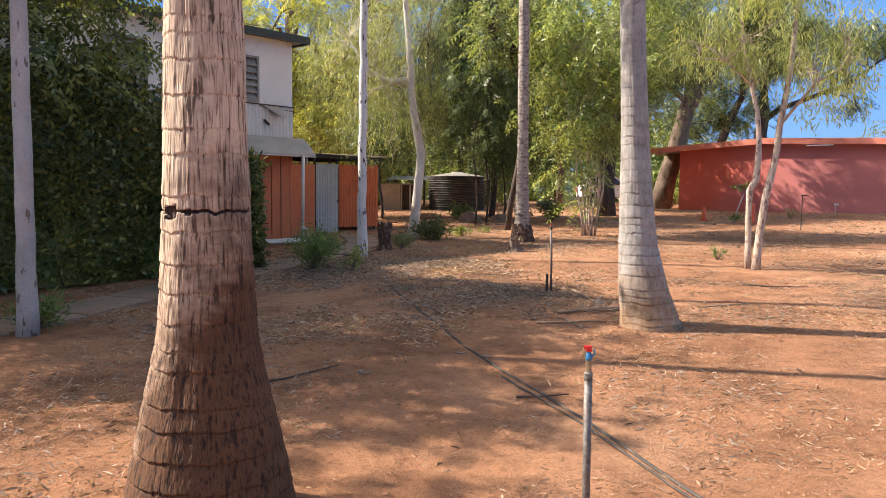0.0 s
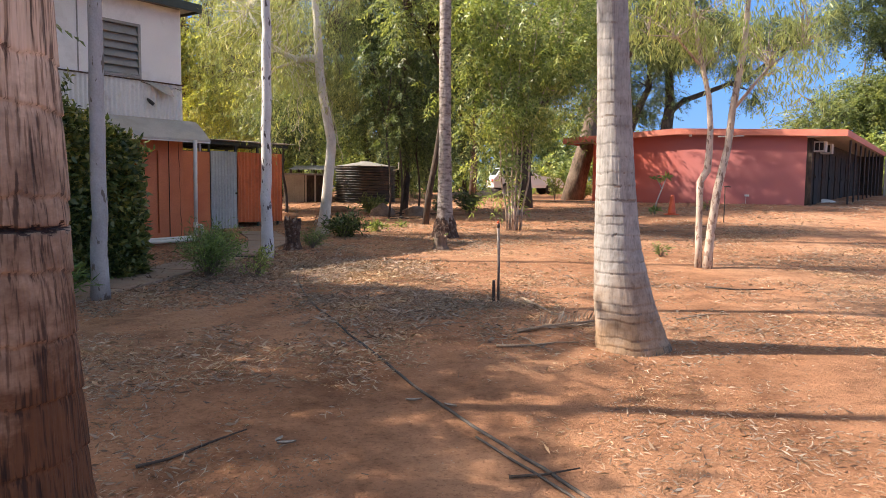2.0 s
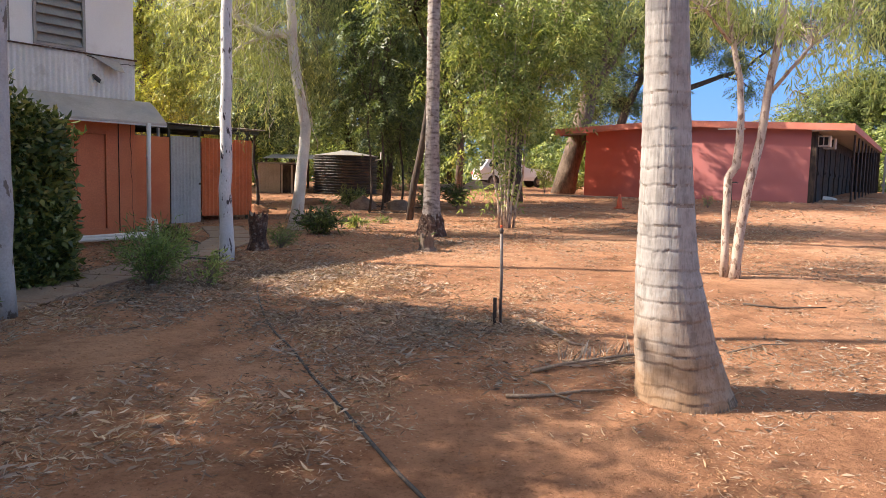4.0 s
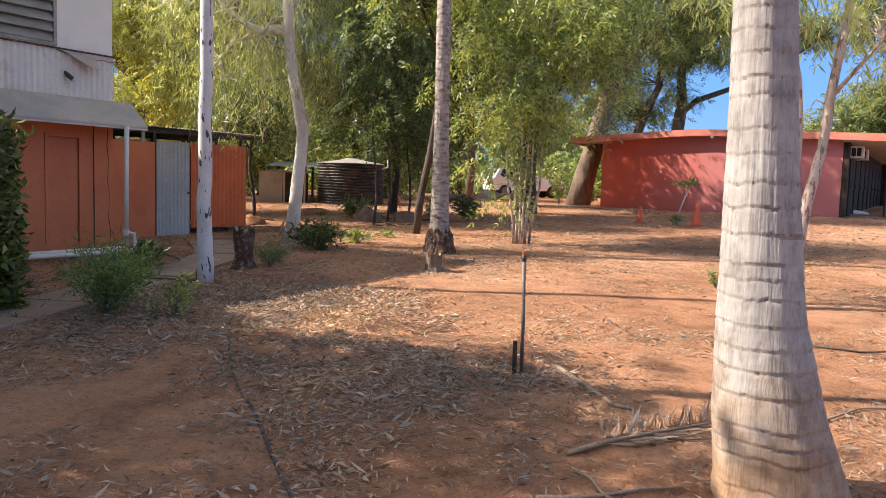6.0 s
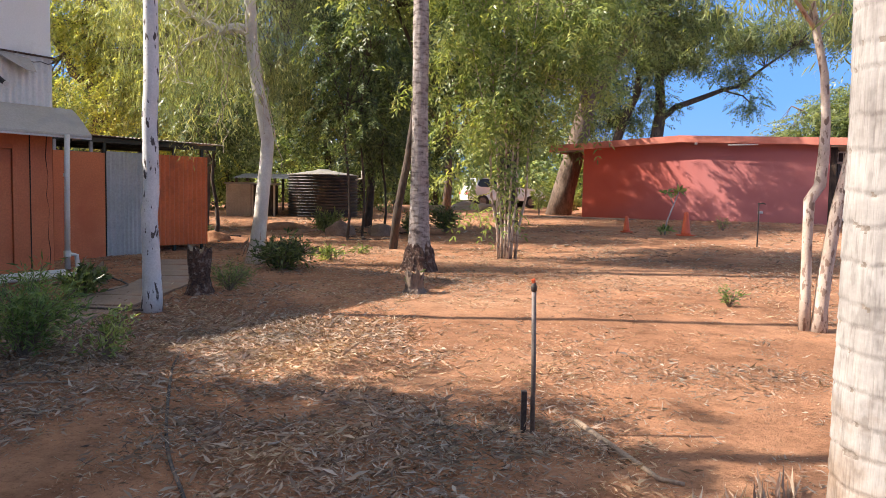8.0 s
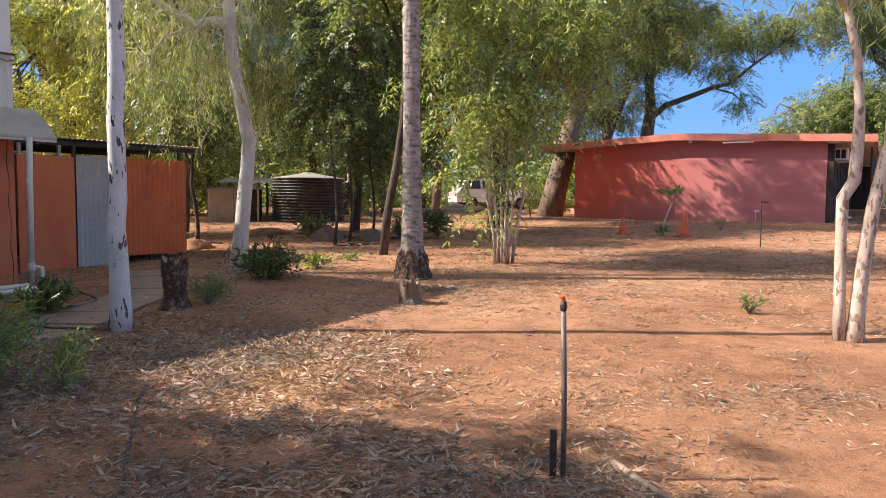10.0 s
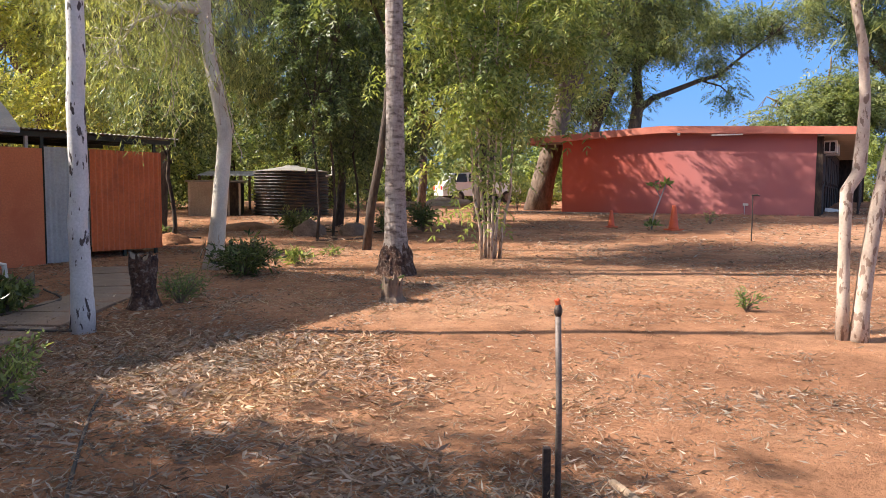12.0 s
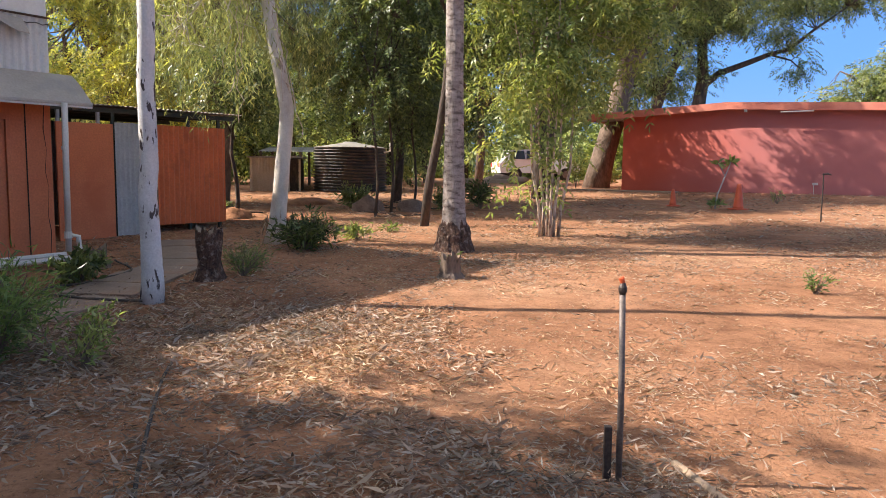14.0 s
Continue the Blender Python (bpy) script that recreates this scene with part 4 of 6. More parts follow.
# ---- slender pale trunks ----
def slim_tree(loc, pts, rad, bark, label, seed, top_balls):
    return tree("slender_tree", (*loc, gz(*loc) - 0.05), (pts, rad), [([Vector(pts[-1]) - Vector((0, 0, 0.8)), Vector(pts[-1]) + Vector((0.5, 0.3, 1.0))], [0.04, 0.015])], top_balls, 60, 60, 0.28, 0.16, 0.22, 0.6, bark, L_WEEP, label, sides=14)


def wavy(loc_top, h, n, amp, seed):
    r_ = np.random.default_rng(seed)
    return [(loc_top[0] * i / n + (r_.normal(0, amp) if 0 < i else 0), loc_top[1] * i / n + (r_.normal(0, amp) if 0 < i else 0), h * i / n) for i in range(n + 1)]


slim_tree((-4.85, 6.06), wavy((0.02, 0), 7.5, 24, 0.006, 1), [0.105, 0.092, 0.085] + list(np.linspace(0.080, 0.05, 22)), M_GREY_TRUNK, "slender smooth grey tree trunk beside the hedge", 1, [(0.3, 0, 8.0, 1.6, 1.6, 1.0)])
slim_tree((-4.40, 9.27), wavy((0.06, 0), 7.5, 24, 0.006, 2), [0.11, 0.092, 0.086] + list(np.linspace(0.082, 0.05, 22)), M_GREY_TRUNK, "slender smooth grey tree trunk beside the path", 2, [(0.3, 0, 8.0, 1.6, 1.6, 1.0)])
slim_tree((-3.58, 12.88), wavy((0.03, 0), 7.5, 30, 0.009, 3), [0.112, 0.098, 0.090, 0.085] + list(np.linspace(0.08, 0.05, 27)), M_WHITE_TRUNK, "slender white trunk with dark flaking patches", 3, [(0.3, 0, 8.0, 1.6, 1.6, 1.0)])

# white gum with a side limb
gx, gy = -3.52, 17.0
g0 = gz(gx, gy)
tree("white_gum", (gx, gy, g0 - 0.05),
     ([(0, 0, 0), (0.04, 0, 0.3), (0.09, 0, 0.75), (0.13, 0, 1.2), (0.17, 0, 1.55), (0.20, 0, 1.95), (0.12, 0, 2.4), (0.02, 0, 2.9), (-0.05, 0, 3.4), (-0.06, 0, 3.85), (-0.10, 0, 4.4), (-0.2, 0, 5.5), (-0.1, 0, 7.0)], [0.17, 0.125, 0.108, 0.104, 0.10, 0.10, 0.096, 0.092, 0.09, 0.088, 0.075, 0.06, 0.03]),
     [([(-0.06, 0, 3.62), (-0.28, -0.02, 3.66), (-0.5, -0.05, 3.60), (-0.75, -0.08, 3.72), (-1.1, -0.1, 3.95), (-1.5, -0.1, 4.6)], [0.085, 0.08, 0.072, 0.058, 0.045, 0.025]),
      ([(-0.5, -0.05, 3.60), (-0.95, -0.1, 3.42), (-1.2, -0.1, 3.1)], [0.03, 0.02, 0.01]),
      ([(-0.2, 0, 5.5), (0.6, 0.2, 6.4), (1.3, 0.3, 6.9)], [0.05, 0.03, 0.015])],
     [(-1.2, -0.2, 4.4, 1.3, 1.2, 1.0), (-0.6, 0.6, 6.6, 1.0, 1.0, 0.8), (-0.9, 0, 3.2, 0.9, 0.7, 0.8)], 150, 80, 0.22, 0.12, 0.12, 1.8, M_GUM, L_WEEP, "white-barked gum with a bent trunk and drooping sprays", weep=0.7, sides=14, twig=0.012)

# twin-stemmed tree
tx, ty = 2.98, 12.42
t0 = gz(tx, ty)
tree("twin_stem_tree", (tx, ty, t0 - 0.04),
     ([(0.02, 0, 0), (0.03, 0, 0.25), (0.06, 0, 0.65), (0.12, -0.02, 1.2), (0.24, -0.03, 1.8), (0.28, -0.03, 2.3), (0.42, 0, 3.2), (0.5, 0.1, 4.2), (0.6, 0.1, 5.2)], [0.085, 0.066, 0.062, 0.058, 0.052, 0.05, 0.042, 0.03, 0.015]),
     [([(-0.09, 0.05, -0.02), (-0.10, 0.05, 0.4), (-0.11, 0.05, 0.9), (-0.11, 0.05, 1.3), (-0.02, 0.04, 1.45), (0.0, 0.04, 1.75), (0.0, 0.03, 2.05), (-0.04, 0.03, 2.5), (-0.14, 0.03, 2.9), (-0.3, 0.0, 3.6), (-0.4, 0, 4.6)], [0.058, 0.050, 0.046, 0.052, 0.055, 0.050, 0.042, 0.038, 0.034, 0.025, 0.012]),
      ([(0.28, -0.03, 2.3), (0.7, -0.2, 2.9), (1.1, -0.3, 3.2)], [0.025, 0.018, 0.008]),
      ([(-0.14, 0.03, 2.9), (-0.6, -0.2, 3.3), (-1.0, -0.3, 3.3)], [0.022, 0.015, 0.008])],
     [(-0.7, -0.1, 3.5, 0.75, 0.7, 0.6), (0.4, 0, 3.9, 1.1, 0.9, 0.8), (1.0, -0.2, 3.1, 0.55, 0.6, 0.5), (-0.1, 0, 4.9, 1.1, 1.1, 0.6)], 105, 85, 0.15, 0.13, 0.13, 1.8, M_TWIN, L_SPRAY, "twin-stemmed tree with scaly pale bark and drooping leaves", weep=0.35, sides=12, twig=0.010)

# many-stemmed young tree
bx, by = 0.55, 18.25
b0 = gz(bx, by)
stems = [([(dx * 0.45, dy * 0.45, 0), (dx * 0.55 + 0.02 * dy, dy * 0.6, 0.5), (dx * 0.95, dy * 0.8, 1.1), (dx * 1.1 - 0.3 * dy, dy, 2.0), (dx * 1.9, dy * 1.4, 3.2), (dx * 2.8, dy * 2, 4.4)], [0.030, 0.024, 0.021, 0.017, 0.013, 0.006]) for dx, dy in ((-0.30, 0.0), (-0.16, 0.1), (0.03, -0.1), (0.16, 0.05), (0.34, 0.1), (-0.06, -0.05))]
tree("young_tree", (bx, by, b0 - 0.03), stems[0], stems[1:], [(-0.7, 0, 3.0, 1.3, 0.9, 0.8), (0.6, 0, 3.2, 1.4, 0.9, 0.9), (0.2, 0, 4.3, 1.9, 1.2, 1.0), (-0.28, -0.15, 1.7, 0.40, 0.3, 0.55), (-0.30, -0.15, 0.85, 0.22, 0.2, 0.35), (0.3, 0.9, 5.2, 2.0, 1.8, 0.9), (0.0, -0.3, 2.5, 0.9, 0.6, 0.6)], 125, 187, 0.20, 0.13, 0.30, 0.7, M_TWIN, L_LIGHT, "many-stemmed young tree with light green leaves", twig=0.008, sides=8)

# ---- larger trees behind ----
def big_tree(name, x, y, trunk, rad, limbs, balls, clumps, per, spread, size, slim, droop, bark, leaf, label, weep=0.0, shell=0.5):
    return tree(name, (x, y, gz(x, y) - 0.1), (trunk, rad), limbs, balls, clumps, per, spread, size, slim, droop, bark, leaf, label, weep=weep, shell=shell)


def limb_set(base, ends, r):
    return [(curve_between(base, e, -0.2, 0.12, 7), list(np.linspace(r, r * 0.2, 8))) for e in ends]


big_tree("dark_trunk_tree", 1.45, 27.3, [(0, 0, 0), (-0.05, 0, 1.2), (0.0, 0, 2.6), (0.1, 0, 4.0), (0.1, 0, 6.0)], [0.36, 0.30, 0.29, 0.24, 0.16],
         limb_set((0.08, 0, 3.4), [(-3.0, 0.5, 6.0), (2.4, 0, 6.4), (-1.2, -1.4, 7.4), (1.0, 1.0, 8.0), (-2.2, -0.8, 4.6), (2.6, -0.6, 4.9)], 0.14),
         [(-2.0, 0, 5.6, 2.2, 2.0, 1.6), (1.8, 0, 5.9, 2.2, 2.0, 1.7), (0, 0, 7.8, 3.0, 2.6, 1.8), (-0.2, -1.4, 4.7, 1.8, 1.2, 0.9), (0.3, 2.0, 9.2, 1.4, 1.3, 0.8)], 125, 330, 0.28, 0.14, 0.36, 0.45, M_DARK_BARK, L_GREEN, "dark-trunked shade tree with green crown")
big_tree("spreading_tree", -0.3, 31.6, [(0, 0, 0), (0.1, 0, 1.5), (0.0, 0, 3.2), (0.2, 0, 5.5)], [0.16, 0.14, 0.12, 0.06],
         limb_set((0.0, 0, 2.8), [(2.2, 0, 4.4), (1.4, -0.4, 5.6), (-1.6, 0, 5.0), (3.2, 0.2, 5.2)], 0.07),
         [(2.0, 0, 4.6, 1.7, 1.2, 0.9), (0.4, 0, 5.8, 1.8, 1.3, 1.0), (-1.4, 0, 5.0, 1.5, 1.2, 0.9), (3.2, 0.2, 5.6, 1.2, 1.0, 0.7), (1.6, -1.8, 4.9, 1.5, 1.0, 0.8)], 95, 165, 0.28, 0.18, 0.34, 0.5, M_BROWN_BARK, L_LIGHT, "light spreading tree before the dirt road")
big_tree("leaning_tree", 4.05, 33.9, [(0, 0, 0), (0.25, 0, 1.2), (0.62, 0, 2.6), (0.98, 0, 4.2), (1.35, 0, 5.6), (1.75, 0, 7.2)], [0.50, 0.42, 0.38, 0.34, 0.30, 0.2],
         limb_set((1.0, 0, 4.3), [(3.6, 0.4, 7.6), (-1.4, 0, 7.0), (1.2, -1, 9.2), (4.4, 1, 9.0)], 0.16),
         [(-0.8, 0, 7.4, 2.4, 2.2, 1.5), (2.2, 0, 8.8, 3.2, 2.4, 1.8), (4.2, 0.5, 8.0, 1.9, 2, 1.3)], 115, 341, 0.30, 0.16, 0.36, 0.45, M_BROWN_BARK, L_GREEN, "big leaning tree beside the red building")
big_tree("roof_tree", 9.7, 41.0, [(0, 0, 0), (0.05, 0, 2), (0.15, 0, 3.4), (0.3, 0, 4.6), (0.2, 0, 6.2), (0.5, 0, 8.5)], [0.4, 0.34, 0.30, 0.26, 0.2, 0.1],
         [([(0.28, 0, 4.3), (1.0, 0, 4.9), (2.2, 0, 5.35), (3.2, 0, 5.75), (4.1, 0, 6.0), (5.2, 0, 6.9), (6.6, 0, 7.9)], [0.17, 0.15, 0.13, 0.11, 0.09, 0.06, 0.03]),
          ([(3.2, 0, 5.75), (4.2, 0, 5.5), (4.9, 0, 4.9)], [0.05, 0.035, 0.02]),
          ([(-1.9, 0.3, 1.0), (-1.9, 0.3, 2.6), (-1.4, 0.2, 4.2), (-0.8, 0, 5.6), (-0.9, 0, 8.0)], [0.26, 0.24, 0.2, 0.16, 0.06]),
          ([(0.2, 0, 6.2), (1.6, 0.3, 7.6), (2.8, 0.4, 9.4)], [0.13, 0.09, 0.04])],
         [(-1.6, 0, 7.2, 2.0, 2, 1.6), (0.6, 0, 7.4, 1.8, 1.6, 1.4), (2.4, 0, 8.2, 2.6, 2, 1.5), (5.2, 0, 8.4, 1.9, 1.4, 1.0), (4.9, 0, 5.0, 0.7, 0.6, 0.6), (7.4, 0, 8.8, 1.8, 1.4, 1.2), (3.6, 0, 6.6, 1.2, 1.0, 0.5), (0.4, 0, 5.3, 0.9, 0.8, 0.5), (-2.8, 0.6, 5.2, 1.5, 1.3, 1.2), (-1.0, 1.2, 4.2, 1.4, 1.0, 1.0), (-4.2, 1.0, 4.2, 1.4, 1.0, 1.3)], 195, 275, 0.28, 0.17, 0.36, 0.5, M_DARK_BARK, L_GREEN, "tree behind the red roof with one long arching limb")
big_tree("right_tree", 25.5, 52.0, [(0, 0, 0), (0.2, 0, 2.5), (0, 0, 5)], [0.4, 0.3, 0.2],
         limb_set((0.1, 0, 3), [(-4, 0, 6.5), (3.5, 0, 7), (0, 0, 9)], 0.2),
         [(-3.0, 0, 4.6, 2.4, 2.4, 2.0), (2.5, 0, 5.2, 4.0, 3.2, 2.8), (0.6, 0, 6.4, 2.8, 2.5, 1.7)], 230, 154, 0.45, 0.26, 0.38, 0.3, M_BROWN_BARK, L_GREEN, "broad green tree beyond the red building")
big_tree("tall_tree", 24.0, 42.6, [(0, 0, 0), (-0.2, 0, 3), (-0.5, 0, 6), (-0.6, 0, 9)], [0.4, 0.33, 0.28, 0.18],
         limb_set((-0.4, 0, 5.5), [(-4.6, 0, 9.6), (-3.0, -0.6, 11.0), (-2.2, 0.4, 7.8), (1.0, 0, 10.5)], 0.16),
         [(-3.4, 0, 9.8, 2.0, 1.8, 1.6), (-1.6, 0, 8.2, 2.0, 1.8, 1.5), (0.5, 0, 10.2, 2.6, 2.2, 2.2), (-2.4, 0, 11.6, 2.2, 1.8, 1.2)], 120, 231, 0.34, 0.22, 0.34, 0.5, M_DARK_BARK, L_DEEP, "tall dark tree with an open ragged crown")
big_tree("yellow_tree", -9.4, 24.5, [(0, 0, 0), (0.2, 0, 2), (0.1, 0, 4.5), (0, 0, 7)], [0.3, 0.26, 0.22, 0.12],
         limb_set((0.1, 0, 3.5), [(-2.5, 0, 6), (2.6, -0.6, 5.6), (0.4, -1.6, 6.6), (0, 1, 8.6)], 0.14),
         [(2.2, -0.8, 4.2, 2.3, 1.8, 1.8), (-1.6, -0.6, 4.6, 2.6, 1.8, 2.2), (0.6, 0, 6.6, 3.4, 2.6, 2.0), (1.6, -1.0, 2.6, 1.8, 1.4, 1.2)], 200, 330, 0.30, 0.11, 0.42, 0.5, M_BROWN_BARK, L_YELLOW, "dense yellow-green tree behind the shed")
big_tree("weeping_tree", -6.3, 23.2, [(0, 0, 0), (0.1, 0, 2), (-0.1, 0, 4.2), (0, 0, 6.5)], [0.2, 0.17, 0.14, 0.07],
         limb_set((0, 0, 3.4), [(-1.8, -0.4, 5.6), (2.0, -0.4, 5.4), (0.2, -1.2, 6.4), (1.0, 0.6, 7.2)], 0.09),
         [(0.2, -0.3, 5.4, 2.6, 1.6, 1.5), (1.4, -0.4, 4.6, 1.7, 1.2, 1.2), (-0.8, -0.4, 4.0, 1.3, 1.0, 0.8), (0.6, 0, 6.8, 2.4, 1.8, 1.2)], 330, 190, 0.22, 0.12, 0.105, 2.2, M_BROWN_BARK, L_WEEP, "weeping tree with grey-green hanging sprays", weep=1.3)
big_tree("deep_green_tree", -2.5, 25.4, [(0, 0, 0), (0.1, 0, 1.4), (-0.1, 0, 3.0), (0.1, 0, 5.0), (0.0, 0, 7.0)], [0.12, 0.10, 0.09, 0.08, 0.05],
         limb_set((0, 0, 2.6), [(-1.9, 0, 4.6), (1.6, -0.3, 4.2), (0.3, -1, 5.4), (-0.8, 0.4, 6.6), (1.4, 0.4, 6.2)], 0.09),
         [(-1.5, 0, 4.6, 1.7, 1.3, 1.4), (0.9, -0.2, 3.9, 1.3, 1.1, 1.0), (0, 0, 6.2, 2.4, 1.8, 1.6), (-0.6, -0.2, 3.1, 1.0, 0.8, 0.7), (-1.2, 0, 8, 2.2, 1.8, 1.0), (0.9, -0.6, 2.3, 1.0, 0.7, 0.8)], 175, 319, 0.28, 0.12, 0.40, 0.5, M_DARK_BARK, L_DEEP, "dense deep green tree over the tank")
tree("thin_leaning_tree", (-1.5, 19.6, gz(-1.5, 19.6) - 0.05), ([(0, 0, 0), (0.08, 0, 0.8), (0.25, 0, 1.7), (0.36, 0, 2.5), (0.42, 0, 3.6), (0.5, 0, 5.0)], [0.085, 0.08, 0.075, 0.068, 0.055, 0.03]), [([(0.42, 0, 3.6), (0, 0, 4.6), (-0.5, 0, 5.2)], [0.04, 0.03, 0.01])], [(0.2, 0, 5.4, 1.4, 1.2, 0.9)], 60, 88, 0.22, 0.15, 0.34, 0.5, M_DARK_BARK, L_GREEN, "thin leaning tree trunk")
for (x, y), rr, zz in (((-2.6, 21.6), 0.036, 4.2), ((-2.35, 22.3), 0.034, 4.6), ((-1.95, 23.8), 0.035, 3.6), ((-5.2, 20.7), 0.05, 2.6)):
    tree("sapling", (x, y, gz(x, y) - 0.05), ([(0, 0, 0), (0.05, 0, zz * 0.15), (0.02, 0, zz * 0.32), (-0.07, 0, zz * 0.5), (-0.02, 0, zz * 0.75), (0.08, 0, zz)], [rr, rr * 0.85, rr * 0.75, rr * 0.7, rr * 0.6, rr * 0.4]), [([(0, 0, zz * 0.7), (0.4, 0, zz * 0.95)], [rr * 0.4, 0.008]), ([(0, 0, zz * 0.6), (-0.4, 0, zz * 0.9)], [rr * 0.4, 0.008])], [(0, 0, zz, 0.9, 0.7, 0.7), (0.1, 0, zz * (0.62 if zz > 3 else 1.1), 0.7, 0.6, 0.6)], 60, 66, 0.2, 0.11, 0.36, 0.6, M_DARK_BARK, L_DEEP, "thin sapling under the larger trees", group="saplings", sides=7, twig=0.008)

# tree above the hedge
tree("shade_tree", (-9.2, 6.6, gz(-9.2, 6.6)), ([(0, 0, 0), (0, 0, 2.5), (0.3, 0, 4.2), (0.5, 0, 6)], [0.22, 0.19, 0.15, 0.08]), limb_set((0.2, 0, 3.2), [(2.6, -1.6, 4.4), (2.4, 1.6, 4.6), (-0.6, 2.6, 5.2), (1.0, -2.8, 5.0), (2.2, 3.2, 4.8)], 0.08),
     [(1.4, 0.6, 4.6, 1.9, 1.8, 0.8), (1.6, -1.2, 4.8, 1.6, 1.1, 0.8), (2.2, 2.9, 4.7, 1.4, 1.4, 0.6), (-0.2, 0.9, 5.8, 2.0, 2.4, 0.9), (0.8, 2.9, 5.3, 1.8, 1.3, 0.9), (2.5, 2.1, 4.9, 1.4, 1.3, 0.7), (2.9, 1.6, 2.9, 0.8, 0.8, 0.5), (2.3, 2.0, 3.6, 0.9, 0.9, 0.6), (3.2, 2.7, 3.0, 0.5, 0.5, 0.4), (2.2, 2.1, 5.7, 0.8, 1.3, 0.5), (2.1, 0.0, 5.4, 0.9, 1.1, 0.5), (2.4, -2.0, 5.0, 1.0, 0.9, 0.6), (0.0, -1.1, 4.8, 1.3, 1.2, 0.7), (0.1, 0.7, 4.6, 1.2, 1.4, 0.7)], 300, 143, 0.25, 0.13, 0.42, 0.4, M_BROWN_BARK, L_GREEN, "leafy tree leaning over the hedge", twig=0.012)

# ---- far woods ----
def woods(name, spots, leaf, size, per, label):
    cs, trunks = [], []
    for x, y, r, z0, z1 in spots:
        g = gz(x, y)
        k = int(9 * r * (z1 - z0) ** 0.8)
        for _ in range(k):
            d = rng.normal(0, 1, 3)
            d /= np.linalg.norm(d)
            q = rng.uniform(0.4, 1) ** 0.5
            cs.append((x + d[0] * r * q, y + d[1] * r * 0.7 * q, g + (z0 + z1) / 2 + d[2] * (z1 - z0) / 2 * q))
        trunks.append(([(x, y, g - 0.1), (x + rng.normal(0, 0.2), y, g + (z0 + z1) * 0.35), (x + rng.normal(0, 0.4), y, g + z1 * 0.8)], [0.16, 0.12, 0.03]))
    w = tagged(new(name), label, "woods", kind="stuff")
    crown_leaves("foliage", np.array(cs), per, 0.42, size, 0.4, 0.4, 0.0, leaf, w)
    part("trunks", tube(trunks, 7), M_DARK_BARK, w)
    return w


spots = []
for i in range(46):
    x = -46 + i * 1.75 + rng.uniform(-0.8, 0.8)
    if 12.5 < x < 21:
        continue
    tall = rng.uniform(5.0, 8.5)
    if 7 < x < 30:
        tall = rng.uniform(3.5, 4.6)
    spots.append((x, 52 + rng.uniform(-5, 6), rng.uniform(1.6, 2.6), rng.uniform(0.2, 1.6), tall))
for i in range(40):
    spots.append((-38 + i * 1.7, 46 + rng.uniform(-2, 3), rng.uniform(1.0, 1.6), 0.0, rng.uniform(1.6, 2.6)))
woods("far_woods", spots, L_LIGHT, 0.28, 70, "light green woods in the distance")
spots = [(x, y, r, z0, z1) for x, y, r, z0, z1 in ((-13, 30, 2.6, 0.4, 7), (-10, 33, 2.4, 0.8, 7.5), (-7.5, 36, 2.4, 0.8, 6.5), (-5, 37, 2.2, 1.4, 8), (-2.2, 36, 1.8, 1.2, 4.4), (-11.5, 40, 2.6, 0.5, 8), (-18, 36, 3, 0, 6), (-3.6, 34, 1.3, 0.2, 2.6), (-8.6, 34, 1.5, 0.1, 2.2))]
woods("middle_woods", spots, L_GREEN, 0.19, 110, "shaded green woods behind the tank")
spots = [(x, -14 - 3 * math.sin(x), 3.0, 0.3, 3.6) for x in range(-24, 26, 4)] + [(-26, y, 3, 0.5, 9) for y in range(-12, 26, 5)] + [(27, y, 3, 0.3, 3.2) for y in range(-12, 20, 5)]
woods("surrounding_woods", spots, L_GREEN, 0.5, 24, "woods standing round the yard")

# ---- hedge ----
EX, EY = -4.60, 11.08
hedge = thing("hedge", (EX, EY, gz(EX, EY) - 0.05), 56.5, "tall dense dark green hedge with a rounded end", "hedge", kind="stuff")


def hedge_skin(x, y, z):
    """Lumps on the hedge's sides."""
    return 0.16 * noise.noise((x * 0.9, y * 0.9, z * 0.9)) + 0.08 * noise.noise((x * 2.6, y * 2.6, z * 2.6 + 4))


def hedge_top(x):
    return 1.75 + 1.05 * min(1.0, max(0.0, -x - 0.1) / 2.2) + 0.14 * noise.noise((x * 1.3, 0, 7))


at, way = [], []
for _ in range(56000):
    u = rng.uniform()
    x = -11.0 * rng.uniform() ** 1.2
    h = hedge_top(x)
    if u < 0.62:
        z = rng.uniform(0.05, h)
        round_ = max(0.0, z / h - 0.8) ** 2 * 6 + max(0.0, x + 0.5) ** 2 * 1.2
        p, o = (x, round_ + hedge_skin(x, 0, z), z), (0, -1, 0.2)
    elif u < 0.80:
        y = rng.uniform(0, 2.6)
        p, o = (x, y, h + hedge_skin(x, y, h) - 0.1 * abs(y - 1.2)), (0, -0.2, 1)
    else:
        y, z = rng.uniform(0, 2.4), rng.uniform(0.05, 1.8)
        p, o = (-0.25 * (abs(y - 1.0)) ** 1.5 * 0.6 + hedge_skin(3, y, z) - 0.4 * max(0.0, z / 1.8 - 0.6) ** 1.2, y, z), (1, -0.3, 0.2)
    j = rng.normal(0, 0.05, 3)
    at.append((p[0] + j[0], p[1] + j[1], p[2] + j[2]))
    w = rng.normal(0, 0.8, 3)
    way.append((o[0] + w[0], o[1] + w[1], o[2] + w[2]))
n = len(at)
ln = 0.088 * rng.uniform(0.6, 1.4, n)
